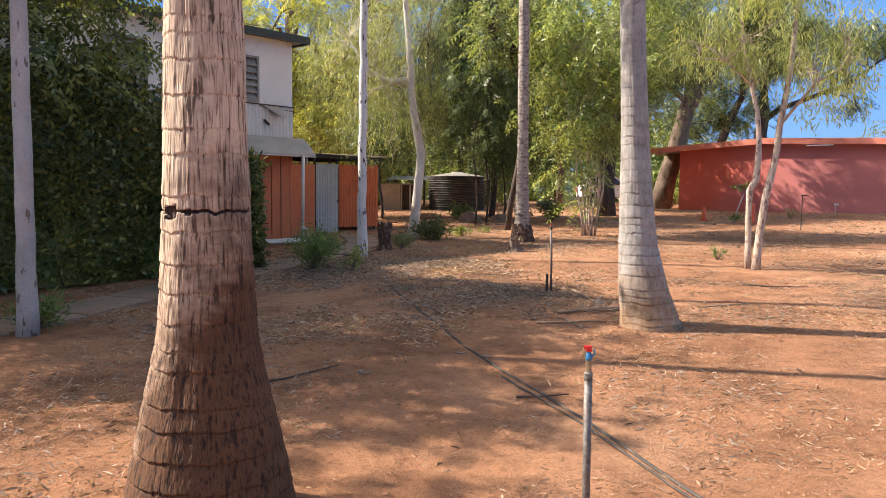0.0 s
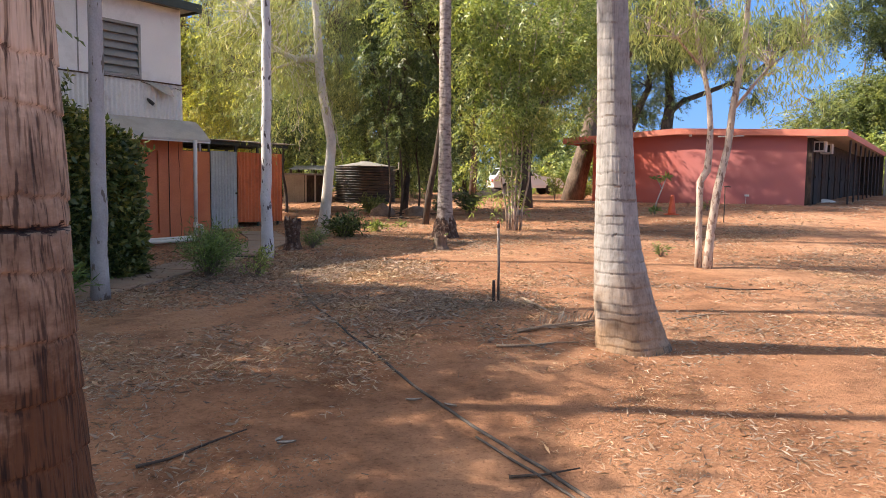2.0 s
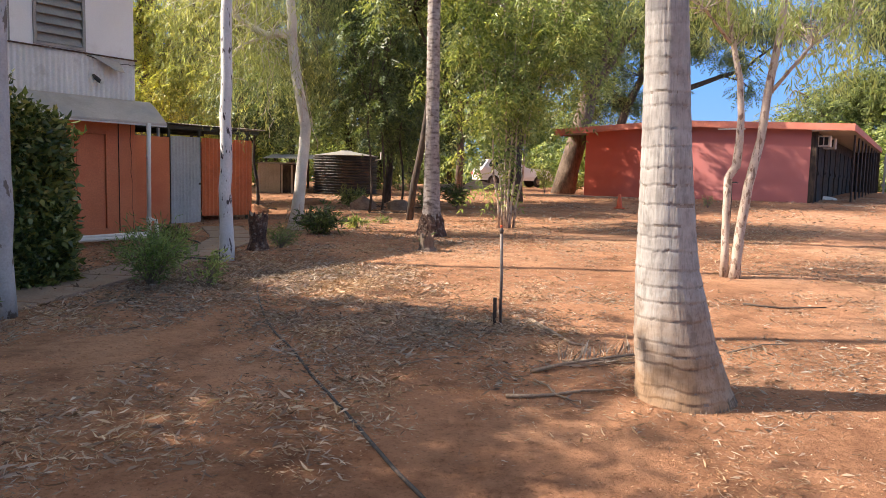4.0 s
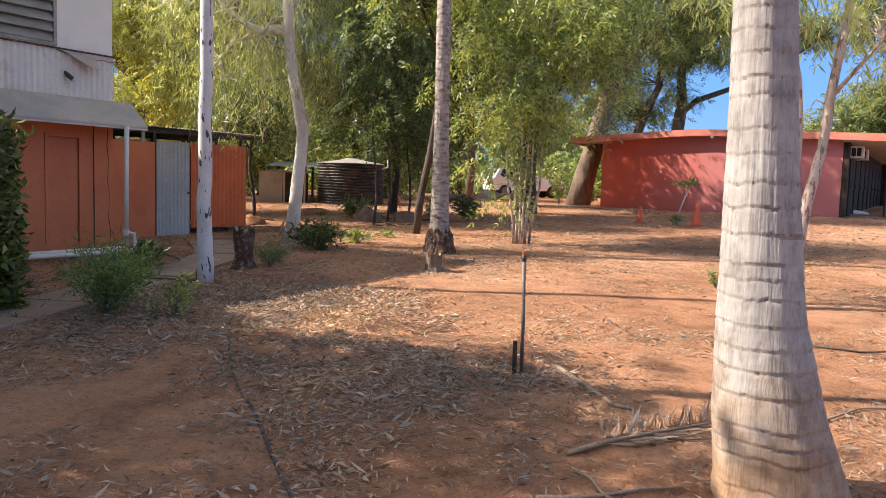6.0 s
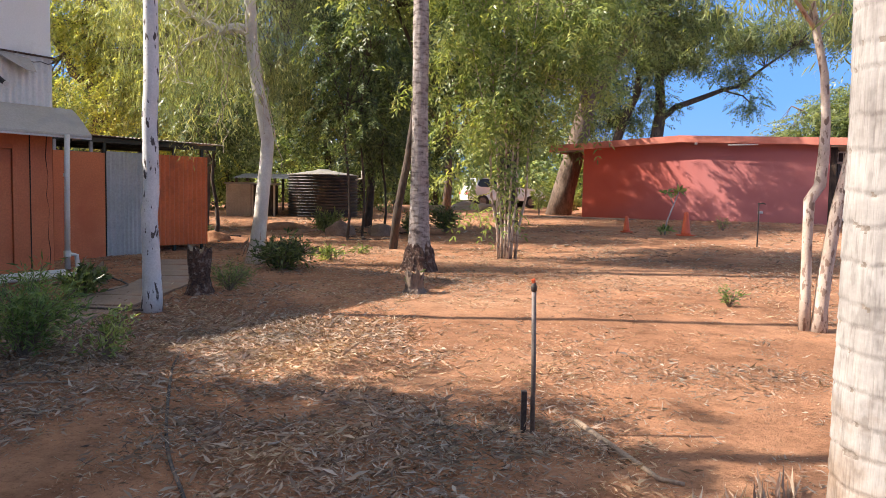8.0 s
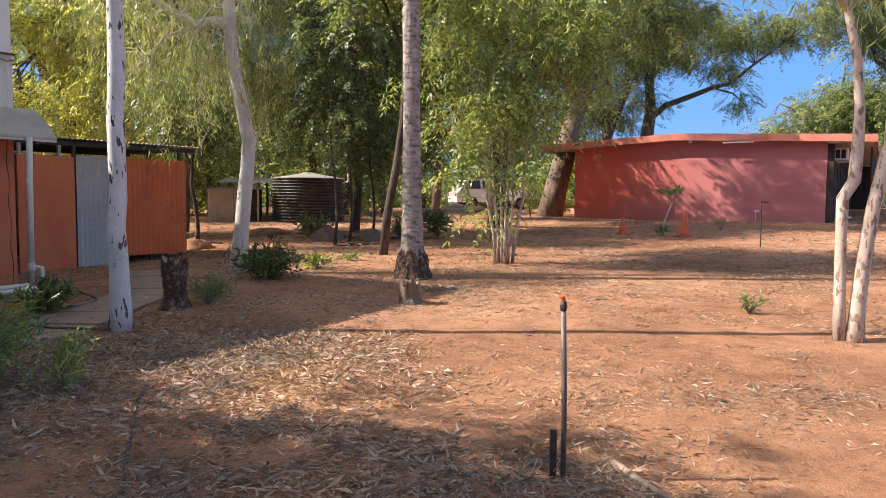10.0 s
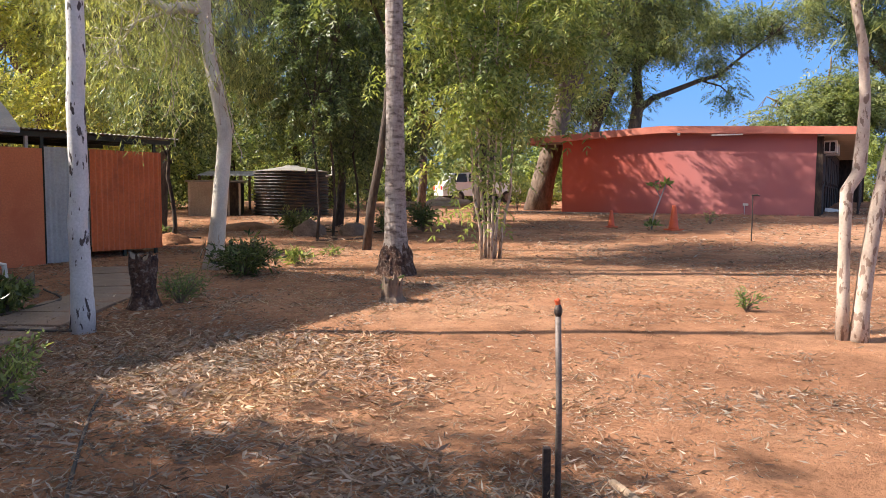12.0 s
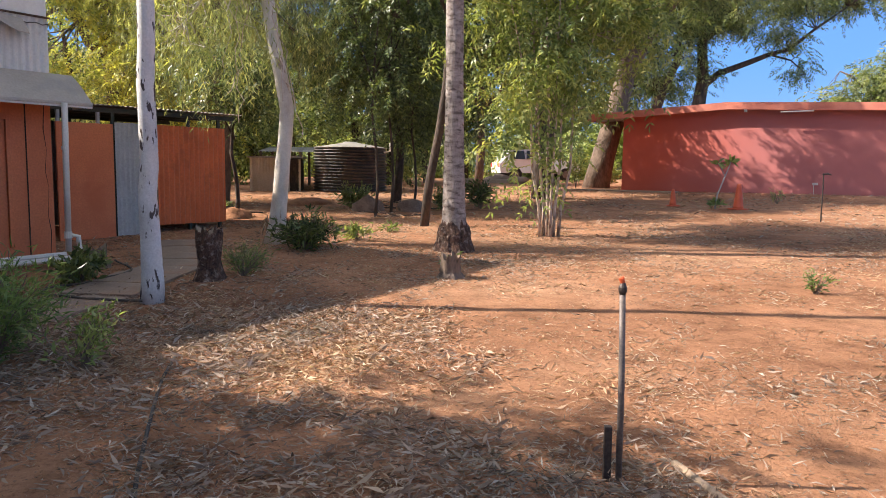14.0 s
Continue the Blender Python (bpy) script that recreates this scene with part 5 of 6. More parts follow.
leaf_mesh("foliage", np.array(at), np.array(way), ln, ln * 0.48, L_HEDGE, hedge)
k = rng.choice(np.arange(n), 36)
leaf_mesh("blossom", np.array(at)[k] + np.array([0, -0.04, 0]), np.array(way)[k], np.full(36, 0.05), np.full(36, 0.04), L_RED, hedge, "orange blossom")
for _ in range(26):
    x, y = -rng.uniform(0.1, 6.0), rng.uniform(0.1, 1.0)
    foot = Vector((x, y, hedge_top(x) - 0.25))
    tip = foot + Vector((rng.normal(0, 0.16), -rng.uniform(0, 0.25), rng.uniform(0.35, 0.75)))
    pts = curve_between(foot, tip, -0.05, 0.015, 5)
    sh = part("shoot", tube([(pts, [0.006, 0.005, 0.005, 0.004, 0.003, 0.002])], 4), M_TWIG, hedge)
    f = rng.uniform(0.3, 1.0, 34)
    stem_pts = np.array([tuple(foot.lerp(tip, q)) for q in f])
    leaf_mesh("shoot_leaves", stem_pts + rng.normal(0, 0.012, (34, 3)), rng.normal(0, 0.8, (34, 3)) + np.array([0, -0.2, 0.5]), np.full(34, 0.085), np.full(34, 0.036), L_HEDGE, sh)
    if rng.uniform() < 0.3:
        leaf_mesh("blossom", np.array([tuple(tip)] * 7), rng.normal(0, 1, (7, 3)), np.full(7, 0.05), np.full(7, 0.035), L_RED, sh)
vs, fs = [], []
nx, ny = 60, 20
for i in range(nx + 1):
    x = -11.0 + 10.85 * i / nx
    h = hedge_top(x) - 0.12
    for j in range(ny + 1):
        s = j / ny * (2 * h + 2.3)
        y, z = (0.10, s) if s < h else ((0.10 + s - h, h) if s < h + 2.3 else (2.40, h - (s - h - 2.3)))
        vs.append((x, y + hedge_skin(x, y, z) + (max(0.0, z / h - 0.8) ** 2 * 6 if y < 0.5 else 0) + (max(0.0, x + 0.5) ** 2 * 1.2 if y < 1 else 0), z))
for i in range(nx):
    for j in range(ny):
        a = i * (ny + 1) + j
        fs.append((a, a + ny + 1, a + ny + 2, a + 1))
fs.append(tuple(nx * (ny + 1) + j for j in range(ny + 1)))
part("inner_growth", (vs, fs), L_HEDGE, hedge, smooth=True)


# ---- shrubs ----
def shrub(loc, r, h, count, leaf, size, slim, label, stems=9, lift=0.4, category="shrub", name="shrub"):
    """Low plant: bent stems out of one foot, leaves along them."""
    t = thing(name, (*loc, gz(*loc) - 0.015), 0, label, category)
    paths, at, way = [], [], []
    for i in range(stems):
        a, s = rng.uniform(0, 6.28), rng.uniform(0.25, 1.0)
        e = Vector((math.cos(a) * r * s, math.sin(a) * r * s, h * rng.uniform(0.55, 1.0) * (1.15 - 0.4 * s)))
        pts = curve_between((0, 0, 0), e, -0.12 * h, 0.012, 5)
        paths.append((pts, [0.007, 0.006, 0.005, 0.004, 0.003, 0.002]))
        for _ in range(count // stems):
            f = rng.uniform(0.2, 1) * 5
            q = min(int(f), 4)
            p = pts[q].lerp(pts[q + 1], f - q) + Vector(rng.normal(0, 0.05 * r / 0.4, 3))
            at.append((p.x, p.y, max(p.z, 0.02)))
            w = rng.normal(0, 0.7, 3)
            way.append((e.x / r + w[0], e.y / r + w[1], lift + w[2]))
    part("stalk", tube(paths, 4), M_TWIG, t)
    ln = size * rng.uniform(0.6, 1.3, len(at))
    leaf_mesh("foliage", np.array(at), np.array(way), ln, ln * slim, leaf, t)
    return t


shrub((-3.82, 10.95), 0.50, 0.72, 3200, L_SHRUB, 0.085, 0.12, "feathery blue-green shrub beside the path", 34)
shrub((-4.72, 8.75), 0.42, 0.50, 1500, L_SHRUB, 0.10, 0.14, "feathery green clump beside a grey trunk", 24)
shrub((-4.95, 6.35), 0.35, 0.35, 600, L_SHRUB, 0.10, 0.14, "low green clump beside a grey trunk", 16)
shrub((-3.17, 10.85), 0.36, 0.42, 330, L_LIGHT, 0.06, 0.34, "sparse yellow-green sprig with pink tips", 12)
shrub((-3.16, 14.25), 0.30, 0.36, 1500, L_SHRUB, 0.06, 0.10, "low blue-green shrub beside a stump", 20)
shrub((-2.92, 16.3), 0.48, 0.50, 1000, L_DEEP, 0.12, 0.22, "dark green broad-leaved clump", 22)
shrub((-2.4, 17.6), 0.32, 0.22, 120, L_LIGHT, 0.14, 0.25, "bright green weed on the bare ground", 12)
shrub((-2.0, 18.6), 0.16, 0.16, 60, L_LIGHT, 0.10, 0.3, "bright green weed on the bare ground", 8)
shrub((2.68, 13.8), 0.17, 0.26, 220, L_SHRUB, 0.06, 0.2, "small grey-green tuft in the litter", 12)
shrub((-5.15, 9.6), 0.3, 0.5, 500, L_GREEN, 0.08, 0.3, "small green shrub at the hedge foot", 14)
shrub((-4.6, 13.6), 0.35, 0.35, 500, L_GREEN, 0.10, 0.34, "leafy green plant at the house foot", 14)
shrub((-0.4, 23.6), 0.45, 0.75, 700, L_DEEP, 0.14, 0.25, "dark shrub under the trees", 20)
shrub((-1.3, 23.2), 0.35, 0.5, 420, L_DEEP, 0.14, 0.2, "dark shrub under the trees", 16)
shrub((-3.3, 23.4), 0.5, 0.6, 500, L_GREEN, 0.14, 0.25, "green shrub beside a rock", 16)
shrub((4.75, 35.0), 0.5, 0.9, 600, L_LIGHT, 0.16, 0.3, "green bush behind the red wall", 18)
shrub((3.2, 33.0), 0.35, 1.3, 400, L_LIGHT, 0.14, 0.3, "upright green bush by the leaning tree", 10)
shrub((7.2, 25.6), 0.25, 0.4, 160, L_LIGHT, 0.08, 0.2, "pale dry tuft near the red wall", 12)
shrub((-6.0, 22.0), 0.4, 0.3, 260, L_LIGHT, 0.10, 0.25, "low green growth by the shed", 14)
shrub((-0.93, 14.47), 0.14, 0.34, 90, L_SHRUB, 0.07, 0.3, "green shoots on a small stump", 8)

fp = thing("frangipani_sapling", (5.19, 24.3, gz(5.19, 24.3)), 0, "bare bent sapling with a tuft of leaves on top", "sapling")
part("stem", tube([([(0, 0, 0), (0.05, 0, 0.35), (0.16, 0, 0.65), (0.27, 0, 0.95), (0.33, 0, 1.12)], [0.022, 0.02, 0.018, 0.015, 0.01]), ([(0.2, 0, 0.78), (0.1, 0, 0.98), (0.02, 0, 1.08)], [0.012, 0.01, 0.007])], 8), M_GREY_TRUNK, fp, smooth=True)
a_ = rng.normal(0, 1, (34, 3)) * np.array([1, 1, 0.35])
leaf_mesh("leaf_tuft", np.array([[0.33, 0, 1.12]] * 20 + [[0.02, 0, 1.08]] * 14), a_, np.full(34, 0.22), np.full(34, 0.075), L_LIGHT, fp)
leaf_mesh("foot_tuft", rng.normal(0, 0.06, (40, 3)) * np.array([1, 1, 0.3]) + np.array([0.03, 0, 0.1]), rng.normal(0, 1, (40, 3)) + np.array([0, 0, 0.8]), np.full(40, 0.2), np.full(40, 0.05), L_SHRUB, fp)


# ---- stumps, rocks, markers ----
def lump(name, loc, size, material, label, category, seed, cut=None):
    bm = bmesh.new()
    bmesh.ops.create_icosphere(bm, subdivisions=3, radius=1.0)
    for v in bm.verts:
        q = 1 + 0.28 * noise.noise(v.co * 1.3 + Vector((seed, 0, 0))) + 0.10 * noise.noise(v.co * 4 + Vector((0, seed, 0)))
        v.co = Vector((v.co.x * size[0] * q, v.co.y * size[1] * q, max(-0.15, v.co.z) * size[2] * q))
    ob = part(name, bm, material, None, smooth=True)
    ob.matrix_world = pose(*loc, gz(*loc) - 0.01, 0, 0, seed * 40)
    return tagged(ob, label, category)


def stump(loc, r, h, label, seed, bark=M_DARK_BROWN):
    t = thing("tree_stump", (*loc, gz(*loc) - 0.03), 0, label, "stump")
    vs, fs, sd = [], [], 28
    for j in range(13):
        z = h * j / 12
        for k in range(sd):
            w = 2 * math.pi * k / sd
            q = r * (1.45 - 0.5 * min(1, j / 4) + 0.10 * noise.noise((math.cos(w) * 3, math.sin(w) * 3, j * 0.9 + seed))) * (1 + 0.30 * noise.noise((math.cos(w) * 2.2 + seed, math.sin(w) * 2.2, z * 3)) + 0.05 * noise.noise((math.cos(w) * 8, math.sin(w) * 8 + seed, z * 2)))
            vs.append((q * math.cos(w), q * math.sin(w), z + (0.14 * noise.noise((math.cos(w) * 3, math.sin(w) * 3, seed)) if j == 12 else 0)))
    fs = [(j * sd + k, j * sd + (k + 1) % sd, (j + 1) * sd + (k + 1) % sd, (j + 1) * sd + k) for j in range(12) for k in range(sd)]
    part("bark", (vs, fs), bark, t, smooth=True)
    vs = [(x * 0.98, y * 0.98, z - 0.012) for x, y, z in vs[12 * sd:]] + [(0, 0, h - 0.04)]
    part("cut_top", (vs, [(k, (k + 1) % sd, sd) for k in range(sd)]), M_STUMP_CUT, t)
    return t


stump((-3.44, 13.98), 0.13, 0.55, "dark red-brown broken tree stump beside a white trunk", 2.0, M_STUMP_BARK)
stump((-0.95, 14.40), 0.12, 0.27, "short weathered wood block in the litter", 5.0, M_BROWN_BARK)
st2 = stump((-5.02, 14.72), 0.16, 0.22, "low grey stump by the downpipe", 8.0, M_BROWN_BARK)
lump("rock", (-2.87, 22.55), (0.38, 0.3, 0.33), M_ROCK, "brown rounded rock under the trees", "rock", 1.0)
lump("rock", (-1.95, 22.7), (0.32, 0.28, 0.30), M_ROCK, "grey-brown rock under the trees", "rock", 2.0)
lump("rock", (1.05, 23.7), (0.22, 0.2, 0.16), M_ROCK, "small dark rock in the litter", "rock", 3.0)
lump("rock", (0.7, 37.4), (0.7, 0.5, 0.35), M_CONCRETE, "pale rock beside the dirt road", "rock", 4.0)
lump("rock", (1.5, 36.6), (0.5, 0.4, 0.3), M_CONCRETE, "pale rock beside the dirt road", "rock", 5.0)
lump("earth_mound", (-4.55, 24.2), (0.75, 0.4, 0.16), M_EARTH, "low heap of red earth", "mound", 6.0)
lump("earth_mound", (-5.25, 20.8), (0.45, 0.35, 0.2), M_EARTH, "heap of earth round a sapling", "mound", 7.0)
lump("white_boulder", (13.0, 30.4), (0.5, 0.3, 0.16), M_AC, "pale lump beside the veranda", "rock", 9.0)
for (x, y), s in (((5.65, 24.05), 1.0), ((4.39, 25.0), 0.72)):
    c = thing("traffic_cone", (x, y, gz(x, y)), 15, "orange plastic marker cone on the litter", "cone", "orange markers")
    part("base", box((-0.17 * s, -0.17 * s, 0), (0.17 * s, 0.17 * s, 0.035), 0.01), M_CONE, c)
    part("cone", lathe([(0.13 * s, 0.03), (0.115 * s, 0.08), (0.055 * s, 0.56 * s), (0.045 * s, 0.60 * s), (0.02, 0.60 * s)], 20), M_CONE, c, smooth=True)
pst = thing("thin_post", (6.22, 21.2, gz(6.22, 21.2)), 0, "thin dark steel post in the litter", "post")
part("rod", tube([([(0, 0, -0.05), (0.005, 0, 0.5), (0, 0, 0.95)], [0.014, 0.014, 0.013])], 8), M_STEEL_DARK, pst)
part("tee", tube([([(-0.02, 0, 0.93), (0.09, 0, 0.94), (0.15, 0, 0.92)], [0.016, 0.018, 0.01])], 8), M_STEEL_DARK, pst)

# ---- watering pipes ----
spr = thing("sprinkler_riser", (0.092, 2.636, gz(0.092, 2.636)), 0, "weathered steel riser with a red and blue sprinkler head", "sprinkler")
part("pipe", tube([([(0, 0, -0.1), (0.002, 0, 0.4), (0, 0, 0.80)], [0.0145, 0.0145, 0.0145])], 14), M_GALV, spr, smooth=True)
part("socket", tube([([(0, 0, 0.77), (0, 0, 0.795)], [0.0155, 0.0155])], 14), M_GALV, spr)
part("nipple", tube([([(0, 0, 0.795), (0, 0, 0.82), (0, 0, 0.84)], [0.012, 0.010, 0.011])], 12), M_BRASS, spr)
hd = part("head", tube([([(0, 0, 0.84), (0, 0, 0.846), (0, 0, 0.856), (0, 0, 0.872)], [0.008, 0.0115, 0.0115, 0.007])], 14), M_BLUE_CAP, spr, "blue plastic collar")
part("arm", tube([([(-0.013, 0, 0.855), (-0.019, 0, 0.875), (-0.014, 0, 0.892)], [0.003, 0.003, 0.003])], 6), M_BRASS, hd)
part("arm", tube([([(0.013, 0, 0.855), (0.02, 0, 0.868), (0.018, 0, 0.88)], [0.0035, 0.0035, 0.0035])], 6), M_BLUE_CAP, hd)
part("cap", box((-0.0105, -0.0105, 0.872), (0.0105, 0.0105, 0.893), 0.003), M_RED_CAP, spr, "red plastic cap")
part("spout", tube([([(-0.008, 0, 0.885), (-0.018, 0, 0.889)], [0.005, 0.0045])], 8), M_RED_CAP, spr)

SK = (-0.16, 9.47)
stk = thing("sprinkler_riser", (*SK, gz(*SK)), 0, "grey-brown steel riser with a small rusty sprinkler head", "sprinkler")
part("pipe", tube([([(0.0, 0, -0.1), (-0.002, 0, 0.4), (-0.012, 0, 0.80)], [0.0140, 0.0135, 0.0130])], 12), M_STEEL_GREY, stk, smooth=True)
part("head", tube([([(-0.012, 0, 0.80), (-0.012, 0, 0.815), (-0.012, 0, 0.83), (-0.012, 0, 0.85)], [0.012, 0.018, 0.018, 0.010])], 12), M_STEEL_DARK, stk)
part("cap", tube([([(-0.012, 0, 0.85), (-0.018, 0, 0.866), (-0.008, 0, 0.872)], [0.011, 0.013, 0.008])], 8), M_CONE, stk, "rusty red cap")
part("peg", box((-0.068, -0.018, -0.05), (-0.036, 0.012, 0.24), 0.004), M_STEEL_DARK, stk, "short black peg")


def on_ground(pts, lift):
    return [(x, y, gz(x, y) + lift) for x, y in pts]


def smooth_path(ctrl, n):
    """Catmull-Rom through plan points."""
    c = [Vector((*p, 0)) for p in ctrl]
    c = [c[0] * 2 - c[1]] + c + [c[-1] * 2 - c[-2]]
    out = []
    for i in range(1, len(c) - 2):
        for k in range(n):
            t = k / n
            q = 0.5 * ((2 * c[i]) + (c[i + 1] - c[i - 1]) * t + (2 * c[i - 1] - 5 * c[i] + 4 * c[i + 1] - c[i + 2]) * t * t + (3 * c[i] - c[i - 1] - 3 * c[i + 1] + c[i + 2]) * t ** 3)
            out.append((q.x, q.y))
    out.append((ctrl[-1][0], ctrl[-1][1]))
    return out


hp = smooth_path([(1.7, 1.6), (1.05, 2.75), (0.57, 3.65), (0.02, 4.79), (-0.39, 5.5), (-0.72, 6.1), (-1.32, 7.39), (-1.76, 8.43), (-2.12, 9.2), (-2.55, 10.5), (-2.72, 11.2)], 12)
hose = part("garden_hose", tube([(on_ground(hp, 0.005), [0.0100] * len(hp))], 8), M_HOSE, None, smooth=True)
tagged(hose, "dusty black irrigation hose lying across the yard", "hose")
hp2 = smooth_path([(0.9, 2.85), (0.45, 3.78), (-0.02, 4.72), (-0.45, 5.44)], 12)
tagged(part("garden_hose", tube([(on_ground(hp2, 0.012), [0.007] * len(hp2))], 6), M_HOSE, None, smooth=True), "thin dusty drip line beside the thicker hose", "hose")
hp3 = smooth_path([(-3.62, 12.78), (-4.1, 12.85), (-4.62, 13.0), (-4.72, 13.3), (-4.5, 13.6), (-4.4, 14.3), (-4.9, 15.0)], 10)
tagged(part("garden_hose", tube([(on_ground(hp3, 0.034), [0.012] * len(hp3))], 8), M_HOSE, None, smooth=True), "black hose lying over the concrete path", "hose")

# ---- concrete path ----
path = thing("path", (0, 0, 0), 0, "dusty concrete slab path beside the house", "path", kind="structure")
pc = smooth_path([(-6.6, 1.0), (-5.75, 4.2), (-5.2, 7.0), (-4.72, 9.8), (-4.38, 12.0), (-4.15, 13.6), (-4.2, 15.3), (-4.9, 17.0)], 3)
for (x0, y0), (x1, y1) in zip(pc, pc[1:]):
    d = Vector((x1 - x0, y1 - y0))
    ln_ = d.length
    ang = math.degrees(math.atan2(d.y, d.x))
    bm = box((0.008, -0.36, -0.06), (ln_ - 0.008, 0.36, 0.016 + rng.uniform(0, 0.006)), 0.010)
    s = part("slab", bm, M_CONCRETE, path)
    s.matrix_world = pose(x0, y0, gz((x0 + x1) / 2, (y0 + y1) / 2), rng.normal(0, 0.4), -math.degrees(math.atan2(gz(x1, y1) - gz(x0, y0), ln_)), ang)

# ---- fallen wood and fronds ----
fr = thing("fallen_frond", (-0.05, 7.98, gz(0, 8) + 0.015), 31, "dry pale palm frond lying at a palm foot", "palm frond")
rib = [(0, 0, 0.0), (0.3, 0.02, 0.012), (0.7, 0.0, 0.02), (1.15, -0.04, 0.03)]
part("midrib", tube([(rib, [0.015, 0.013, 0.010, 0.006])], 8), M_STUMP_CUT, fr, smooth=True)
at, way = [], []
for s in np.linspace(0.25, 1.12, 46):
    at.append((s, 0.01, 0.02))
    way.append((0.75 + rng.normal(0, 0.12), 0.62 + rng.normal(0, 0.12), 0.34 + rng.normal(0, 0.16)))
    at.append((s, -0.01, 0.015))
    way.append((0.8 + rng.normal(0, 0.1), -0.6, 0.02))
leaf_mesh("frond_blade", np.array(at), np.array(way), np.full(len(at), 0.22), np.full(len(at), 0.016), L_DRY, fr)


def stick(pts, r, label, mat_=M_TWIG, lift=0.012, name="stick"):
    q = on_ground(pts, lift)
    return tagged(part(name, tube([(q, list(np.linspace(r, r * 0.45, len(q))))], 7), mat_, None, smooth=True), label, "stick")


stick([(0.12, 9.62), (0.2, 9.35), (0.30, 9.05), (0.36, 8.80), (0.46, 8.74)], 0.022, "pale dry curved branch on the ground", M_STUMP_CUT)
stick([(-2.08, 4.93), (-1.96, 5.02), (-1.80, 5.32), (-1.70, 5.45)], 0.009, "dark dry stick on the ground", M_DARK_BARK)
stick([(-0.3, 4.95), (-0.12, 4.98), (0.05, 5.06)], 0.008, "dark dry stick beside the hose", M_DARK_BARK)
stick([(-0.95, 8.05), (-0.8, 8.2), (-0.55, 8.3)], 0.005, "thin dry stick on the ground")
fork = thing("forked_branch", (0, 0, 0), 0, "pale dry forked branch lying near a palm foot", "stick")
for pts, r0 in (([(-0.26, 7.48), (-0.09, 7.49), (0.05, 7.53), (0.23, 7.6), (0.43, 7.64)], 0.013), ([(0.05, 7.53), (0.02, 7.69), (-0.05, 7.81)], 0.009), ([(0.05, 7.53), (0.11, 7.46), (0.14, 7.41)], 0.008)):
    part("limb", tube([([(x, y, gz(x, y) + 0.014) for x, y in pts], list(np.linspace(r0, r0 * 0.5, len(pts))))], 7), M_STUMP_CUT, fork, smooth=True)
stick([(-2.4, 3.9), (-2.25, 4.1), (-2.22, 4.25)], 0.008, "thin dry twig on the ground")
stick([(0.2, 8.25), (0.45, 8.3), (0.62, 8.22), (0.8, 8.26)], 0.010, "pale dry twig at the palm foot", M_STUMP_CUT)
stick([(-3.9, 9.9), (-3.5, 10.2), (-3.1, 10.3)], 0.010, "thin dry stick in the litter")
stick([(1.5, 8.6), (1.9, 8.9), (2.1, 8.92)], 0.008, "thin dry stick in the litter")
stick([(2.4, 10.6), (2.7, 10.4), (3.2, 10.5)], 0.012, "dark dry stick in the litter", M_DARK_BARK)
for i in range(9):
    a, x, y = rng.uniform(0, 3.1), rng.uniform(-5.2, -0.5), rng.uniform(20, 25)
    stick([(x, y), (x + 0.5 * math.cos(a), y + 0.5 * math.sin(a)), (x + 1.1 * math.cos(a + 0.3), y + 1.1 * math.sin(a + 0.3))], 0.018, "fallen branch under the trees", M_DARK_BARK)

# ---- parked car, dirt bank and picket fence ----
car = thing("parked_car", (2.6, 41.5, gz(2.6, 41.5)), 12, "small white car parked beyond the trees", "car")
prof = [(-1.9, 0.35), (-1.95, 0.75), (-1.75, 0.95), (-1.45, 1.38), (-0.2, 1.45), (0.55, 1.0), (1.7, 0.86), (1.9, 0.6), (1.85, 0.35)]
m_ = len(prof)
vs = [(x, y * (0.82 if z < 1.0 else 0.68), z) for y in (-1, 1) for x, z in prof]
part("body", (vs, [tuple(range(m_))[::-1], tuple(range(m_, 2 * m_))] + [(i, (i + 1) % m_, m_ + (i + 1) % m_, m_ + i) for i in range(m_)]), M_CAR, car)
for y in (-0.80, 0.80):
    sgn = math.copysign(1, y)
    for x in (-1.2, 1.2):
        wl = part("wheel", tube([([(x, y - 0.08 * sgn, 0.3), (x, y + 0.04 * sgn, 0.3)], [0.3, 0.3])], 20), M_TYRE, car)
        part("rim", tube([([(x, y + 0.035 * sgn, 0.3), (x, y + 0.05 * sgn, 0.3)], [0.18, 0.17])], 16), M_GALV, wl)
    for xa, xb, xc, xd in ((-1.5, -0.75, -0.78, -1.3), (-0.68, 0.30, -0.22, -0.66)):
        part("side_window", slab([(xa, y * 0.985, 0.98), (xb, y * 0.985, 0.98), (xc, y * 0.88, 1.36), (xd, y * 0.88, 1.36)], -0.005, 0.005), M_GLASS_DARK, car)
part("rear_window", slab([(-1.74, -0.55, 1.02), (-1.74, 0.55, 1.02), (-1.52, 0.5, 1.34), (-1.52, -0.5, 1.34)], -0.005, 0.005), M_GLASS_DARK, car)
part("tail_light", box((-1.97, -0.75, 0.62), (-1.93, -0.55, 0.80), 0.01), M_RED_CAP, car)
part("tail_light", box((-1.97, 0.55, 0.62), (-1.93, 0.75, 0.80), 0.01), M_RED_CAP, car)
log = thing("sleeper_edging", (-0.1, 36.8, gz(-0.1, 36.8)), 0, "low timber sleeper edging the dirt road", "edging")
part("sleeper", box((-1.3, -0.12, -0.05), (1.3, 0.12, 0.17), 0.02), M_HUT, log)
pk = thing("picket_fence", (18.4, 36.0, gz(18.4, 36.0)), -20, "pale weathered picket fence beyond the veranda", "fence")
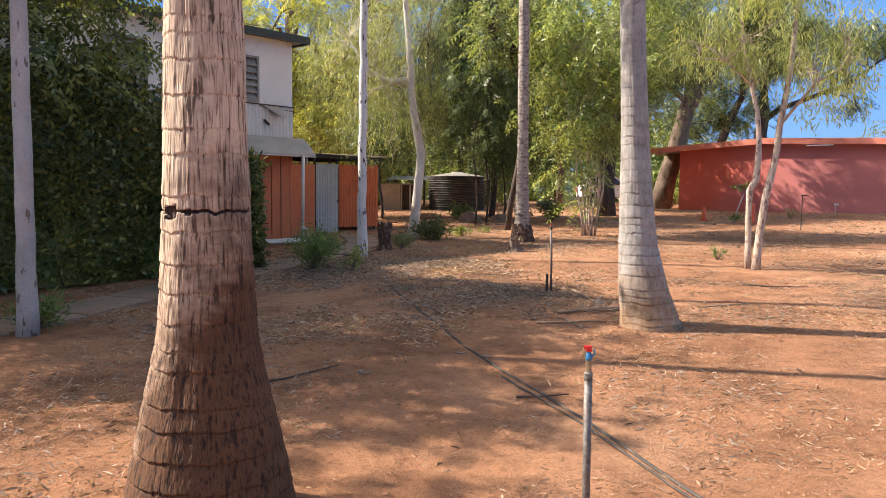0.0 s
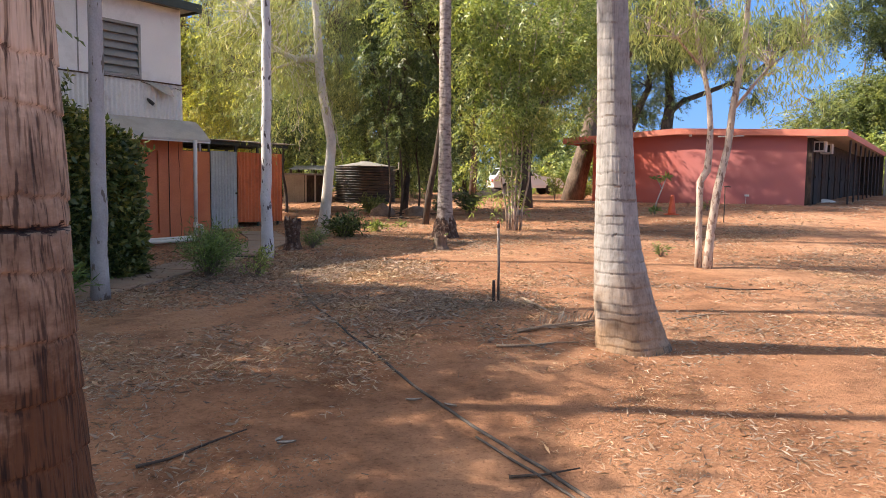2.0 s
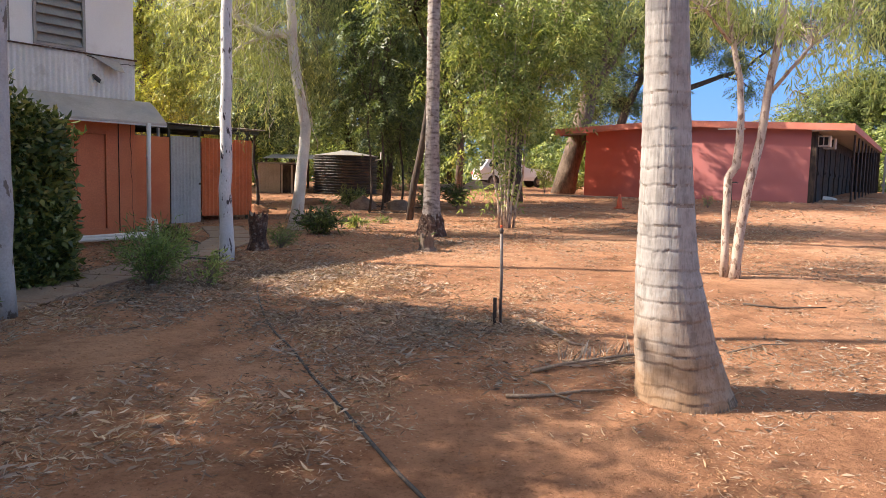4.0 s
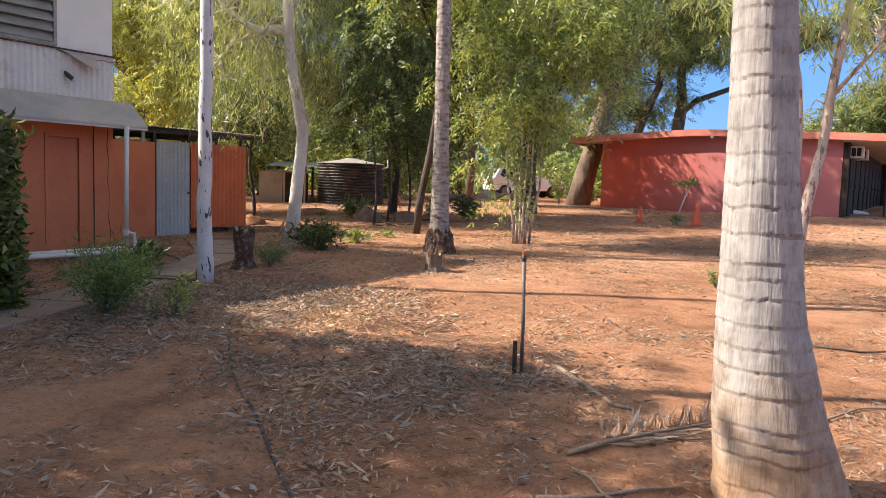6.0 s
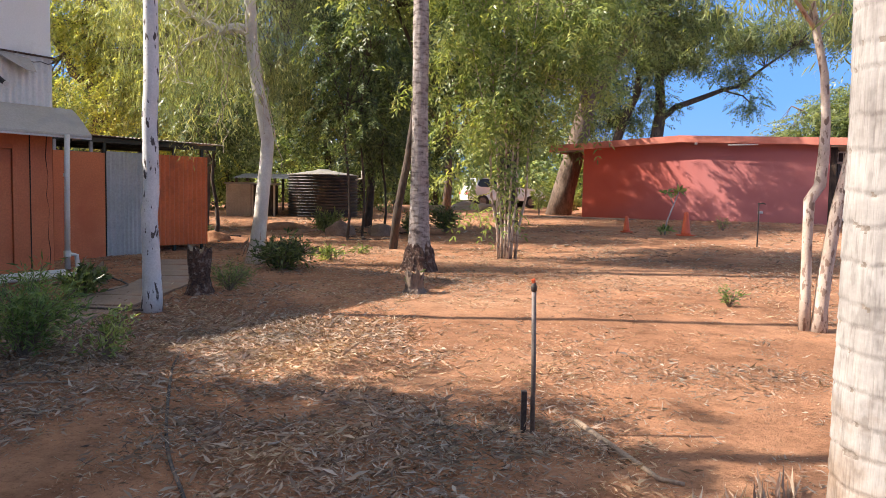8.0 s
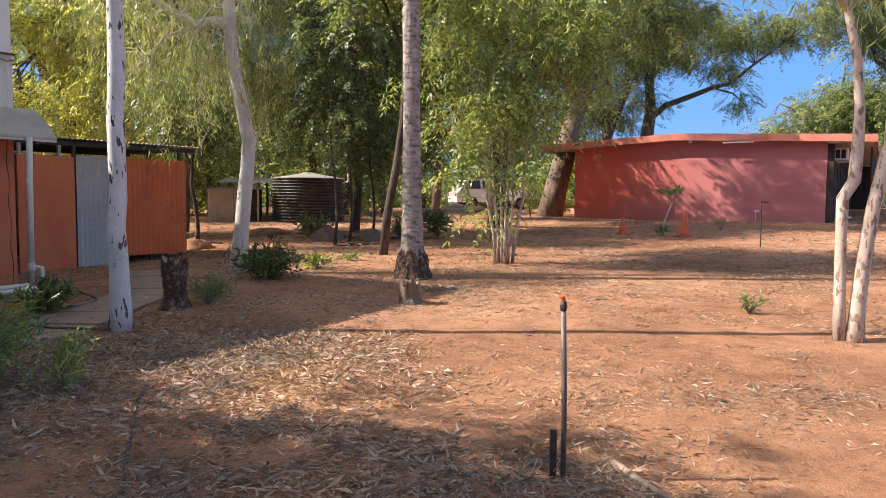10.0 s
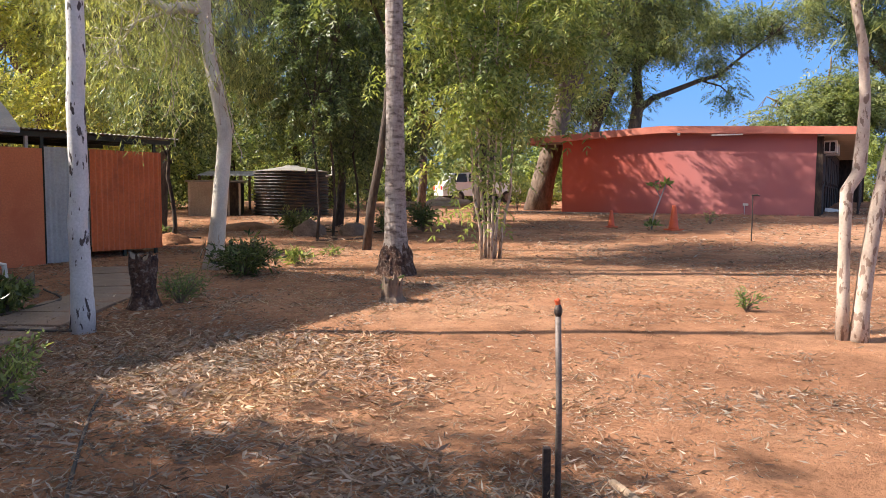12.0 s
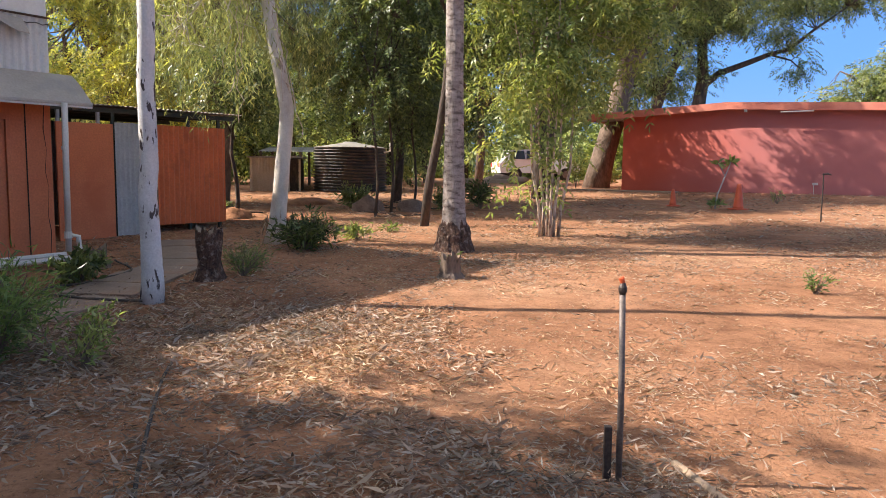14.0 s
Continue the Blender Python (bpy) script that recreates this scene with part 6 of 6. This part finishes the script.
for i in range(34):
    part("picket", box((0.16 * i, 0, 0.05), (0.16 * i + 0.09, 0.02, 1.75 + 0.04 * rng.uniform()), 0.004), M_TANK_LID, pk)
for z in (0.4, 1.4):
    part("rail", box((-0.05, 0.022, z), (5.5, 0.06, z + 0.08)), M_TANK_LID, pk)

# peeling bark at the gum's foot
n = 130
a = rng.uniform(0, 6.28, n)
at = np.stack([-3.50 + 0.15 * np.cos(a), 17.0 + 0.15 * np.sin(a), 0.46 + rng.uniform(0.02, 0.55, n)], 1)
way = np.stack([0.35 * np.cos(a) + rng.normal(0, 0.3, n), 0.35 * np.sin(a) + rng.normal(0, 0.3, n), np.full(n, -1.0)], 1)
tagged(leaf_mesh("peeling_bark", at, way, 0.12 * rng.lognormal(0, 0.3, n), np.full(n, 0.014), L_DRY), "brown strips of peeling bark round the gum foot", "bark", kind="stuff")
tw = thing("hanging_vine", (-3.45, 16.86, gz(-3.45, 16.86)), 0, "thin bare vine stems hanging on the gum trunk", "vine")
for x0, z0, x1, z1, sg in ((-0.05, 3.5, 0.12, 2.0, -0.3), (-0.1, 3.4, 0.3, 1.9, -0.2), (-0.3, 3.55, -0.65, 2.1, 0.2), (-0.55, 3.5, -0.5, 1.7, 0.1), (0.1, 2.3, 0.38, 1.5, -0.2)):
    part("vine_stem", tube([(curve_between((x0, 0, z0), (x1, -0.05, z1), sg, 0.04, 10), [0.006] * 11)], 5), M_TWIN, tw)

# ---- leaf litter ----
def litter(name, count, xr, yr, size, lift, label, bias):
    xs, ys, keep = rng.uniform(*xr, count), rng.uniform(*yr, count), []
    for x, y in zip(xs, ys):
        d = 0.48 + 1.3 * noise.noise((x * 0.55, y * 0.55, 9.0)) + 0.8 * noise.noise((x * 2.1, y * 2.1, 2.0)) + bias
        track = abs(y - (13.1 - 0.10 * x - 0.11 * x * abs(x) * 0.6))
        if x > -2.5 and track < 0.45:
            d -= 0.55
        if y < 8.5 and -1.2 < x:
            d -= 0.18
        for cx, cy, r, a in ((-0.1, 9.35, 0.75, 0.9), (1.6, 7.9, 0.7, 0.6), (0.4, 5.2, 0.4, 0.4), (-3.6, 12.2, 1.6, 0.5), (-2.6, 9.8, 1.3, 0.25), (3.1, 12.3, 0.8, 0.6), (-3.5, 16.9, 0.8, 0.8), (-1.9, 8.9, 1.7, 0.6), (-2.9, 11.0, 1.5, 0.45), (-3.2, 6.8, 1.5, 0.2), (-2.2, 13.0, 1.1, 0.8), (-0.9, 14.9, 1.0, 0.6), (-1.6, 16.2, 0.8, 0.5)):
            d += a * math.exp(-((x - cx) ** 2 + (y - cy) ** 2) / r ** 2)
        keep.append(rng.uniform() < d)
    xs, ys = xs[keep], ys[keep]
    n = len(xs)
    at = np.array([(x, y, gz(x, y)) for x, y in zip(xs, ys)])
    a = rng.uniform(0, 6.28, n)
    way = np.stack([np.cos(a), np.sin(a), rng.normal(0.10, 0.24, n)], 1)
    ln = size * np.minimum(rng.lognormal(0, 0.45, n), 2.2)
    at[:, 2] += lift
    return tagged(leaf_mesh(name, at, way, ln, ln * rng.uniform(0.06, 0.22, n), L_DRY, None, fold=0.35), label, "leaf litter", kind="stuff")


litter("leaf_litter", 150000, (-6.0, 5.0), (1.6, 12.0), 0.036, 0.004, "dry brown and straw leaves scattered on red earth", -0.06)
litter("leaf_litter", 130000, (-6.5, 7.5), (10.0, 20.0), 0.041, 0.007, "dry straw leaves thick on the ground", 0.08)
litter("leaf_litter", 105000, (-4.6, 0.6), (7.6, 16.6), 0.044, 0.012, "thick mat of grey-brown bark strips and leaves", -0.8)
litter("leaf_litter", 45000, (-4.8, -0.6), (6.0, 12.6), 0.052, 0.014, "pale curled leaves and bark strips in the shade", -0.35)
litter("leaf_litter", 60000, (-8.0, 16.0), (18.0, 33.0), 0.066, 0.01, "dry straw leaves under the trees", 0.05)
n = 700
a = rng.uniform(0, 6.28, n)
r = 0.42 * np.sqrt(rng.uniform(0, 1, n))
at = np.stack([-0.12 + r * np.cos(a), 9.36 + 0.8 * r * np.sin(a), np.full(n, 0.285)], 1)
way = np.stack([rng.normal(0, 1, n), rng.normal(0, 1, n), rng.uniform(0.0, 0.35, n)], 1)
tagged(leaf_mesh("dry_grass_tuft", at, way, 0.065 * rng.lognormal(0, 0.3, n), np.full(n, 0.007), L_DRY), "dry grass and chaff heaped round a riser", "dry grass", kind="stuff")


# ---- crumbs of earth and fallen scraps ----
def crumbs(count, xr, yr):
    """Small clods lying on the ground, each a squashed eight-sided lump."""
    vs, fs = [], []
    for _ in range(count):
        x, y = rng.uniform(*xr), rng.uniform(*yr)
        if noise.noise((x * 0.8, y * 0.8, 4.0)) + rng.normal(0, 0.25) < 0.05:
            continue
        r = 0.0045 * min(rng.lognormal(0, 0.45), 2.2)
        b, g = len(vs), gz(x, y)
        q = rng.uniform(0.6, 1.4, (6, 1)) * r * np.array([[1, 0, 0], [0, 1, 0], [-1, 0, 0], [0, -1, 0], [0.1, 0, 0.8], [0, 0, -0.5]])
        a = rng.uniform(0, 6.28)
        for u, v, w in q:
            vs.append((x + u * math.cos(a) - v * math.sin(a), y + u * math.sin(a) + v * math.cos(a), g + w + r * 0.2))
        for k in range(4):
            k2 = (k + 1) % 4
            fs += [(b + k, b + k2, b + 4), (b + k2, b + k, b + 5)]
    return tagged(part("earth_crumbs", (vs, fs), L_CLOD, None), "small red-brown clods of dry earth on the ground", "clods", kind="stuff")


crumbs(26000, (-4.5, 4.0), (2.0, 9.5))
crumbs(16000, (-3.0, 6.0), (9.5, 16.0))
for (x, y), ln_, turn in (((-1.44, 5.28), 0.1, 20), ((-1.49, 5.33), 0.08, 75), ((-0.60, 5.93), 0.09, -30), ((-0.83, 6.04), 0.1, 10), ((-1.55, 9.18), 0.08, 50), ((-1.50, 7.44), 0.09, 120), ((-2.42, 7.43), 0.08, 95), ((-0.91, 8.34), 0.07, -15)):
    vs, fs = [], []
    for i in range(7):
        u = i / 6
        w = 0.17 * ln_ * math.sin(math.pi * (0.08 + 0.9 * u)) ** 0.8
        for j in (-1, -0.4, 0.4, 1):
            z = 0.012 + 0.16 * ln_ * (j * j * 0.6 + (u - 0.5) ** 2)
            vs += [(ln_ * (u - 0.5), j * w, z), (ln_ * (u - 0.5), j * w, z - 0.002)]
    for i in range(6):
        for j in range(3):
            a, b = 8 * i + 2 * j, 8 * i + 8 + 2 * j
            fs += [(a, b, b + 2, a + 2), (a + 1, a + 3, b + 3, b + 1)]
    leaf = part("fallen_leaf", (vs, fs), M_PALE_LEAF, None, smooth=True)
    leaf.matrix_world = pose(x, y, gz(x, y), 0, 0, turn)
    tagged(leaf, "large curled pale dry leaf lying on red earth", "leaf", "large fallen leaves")
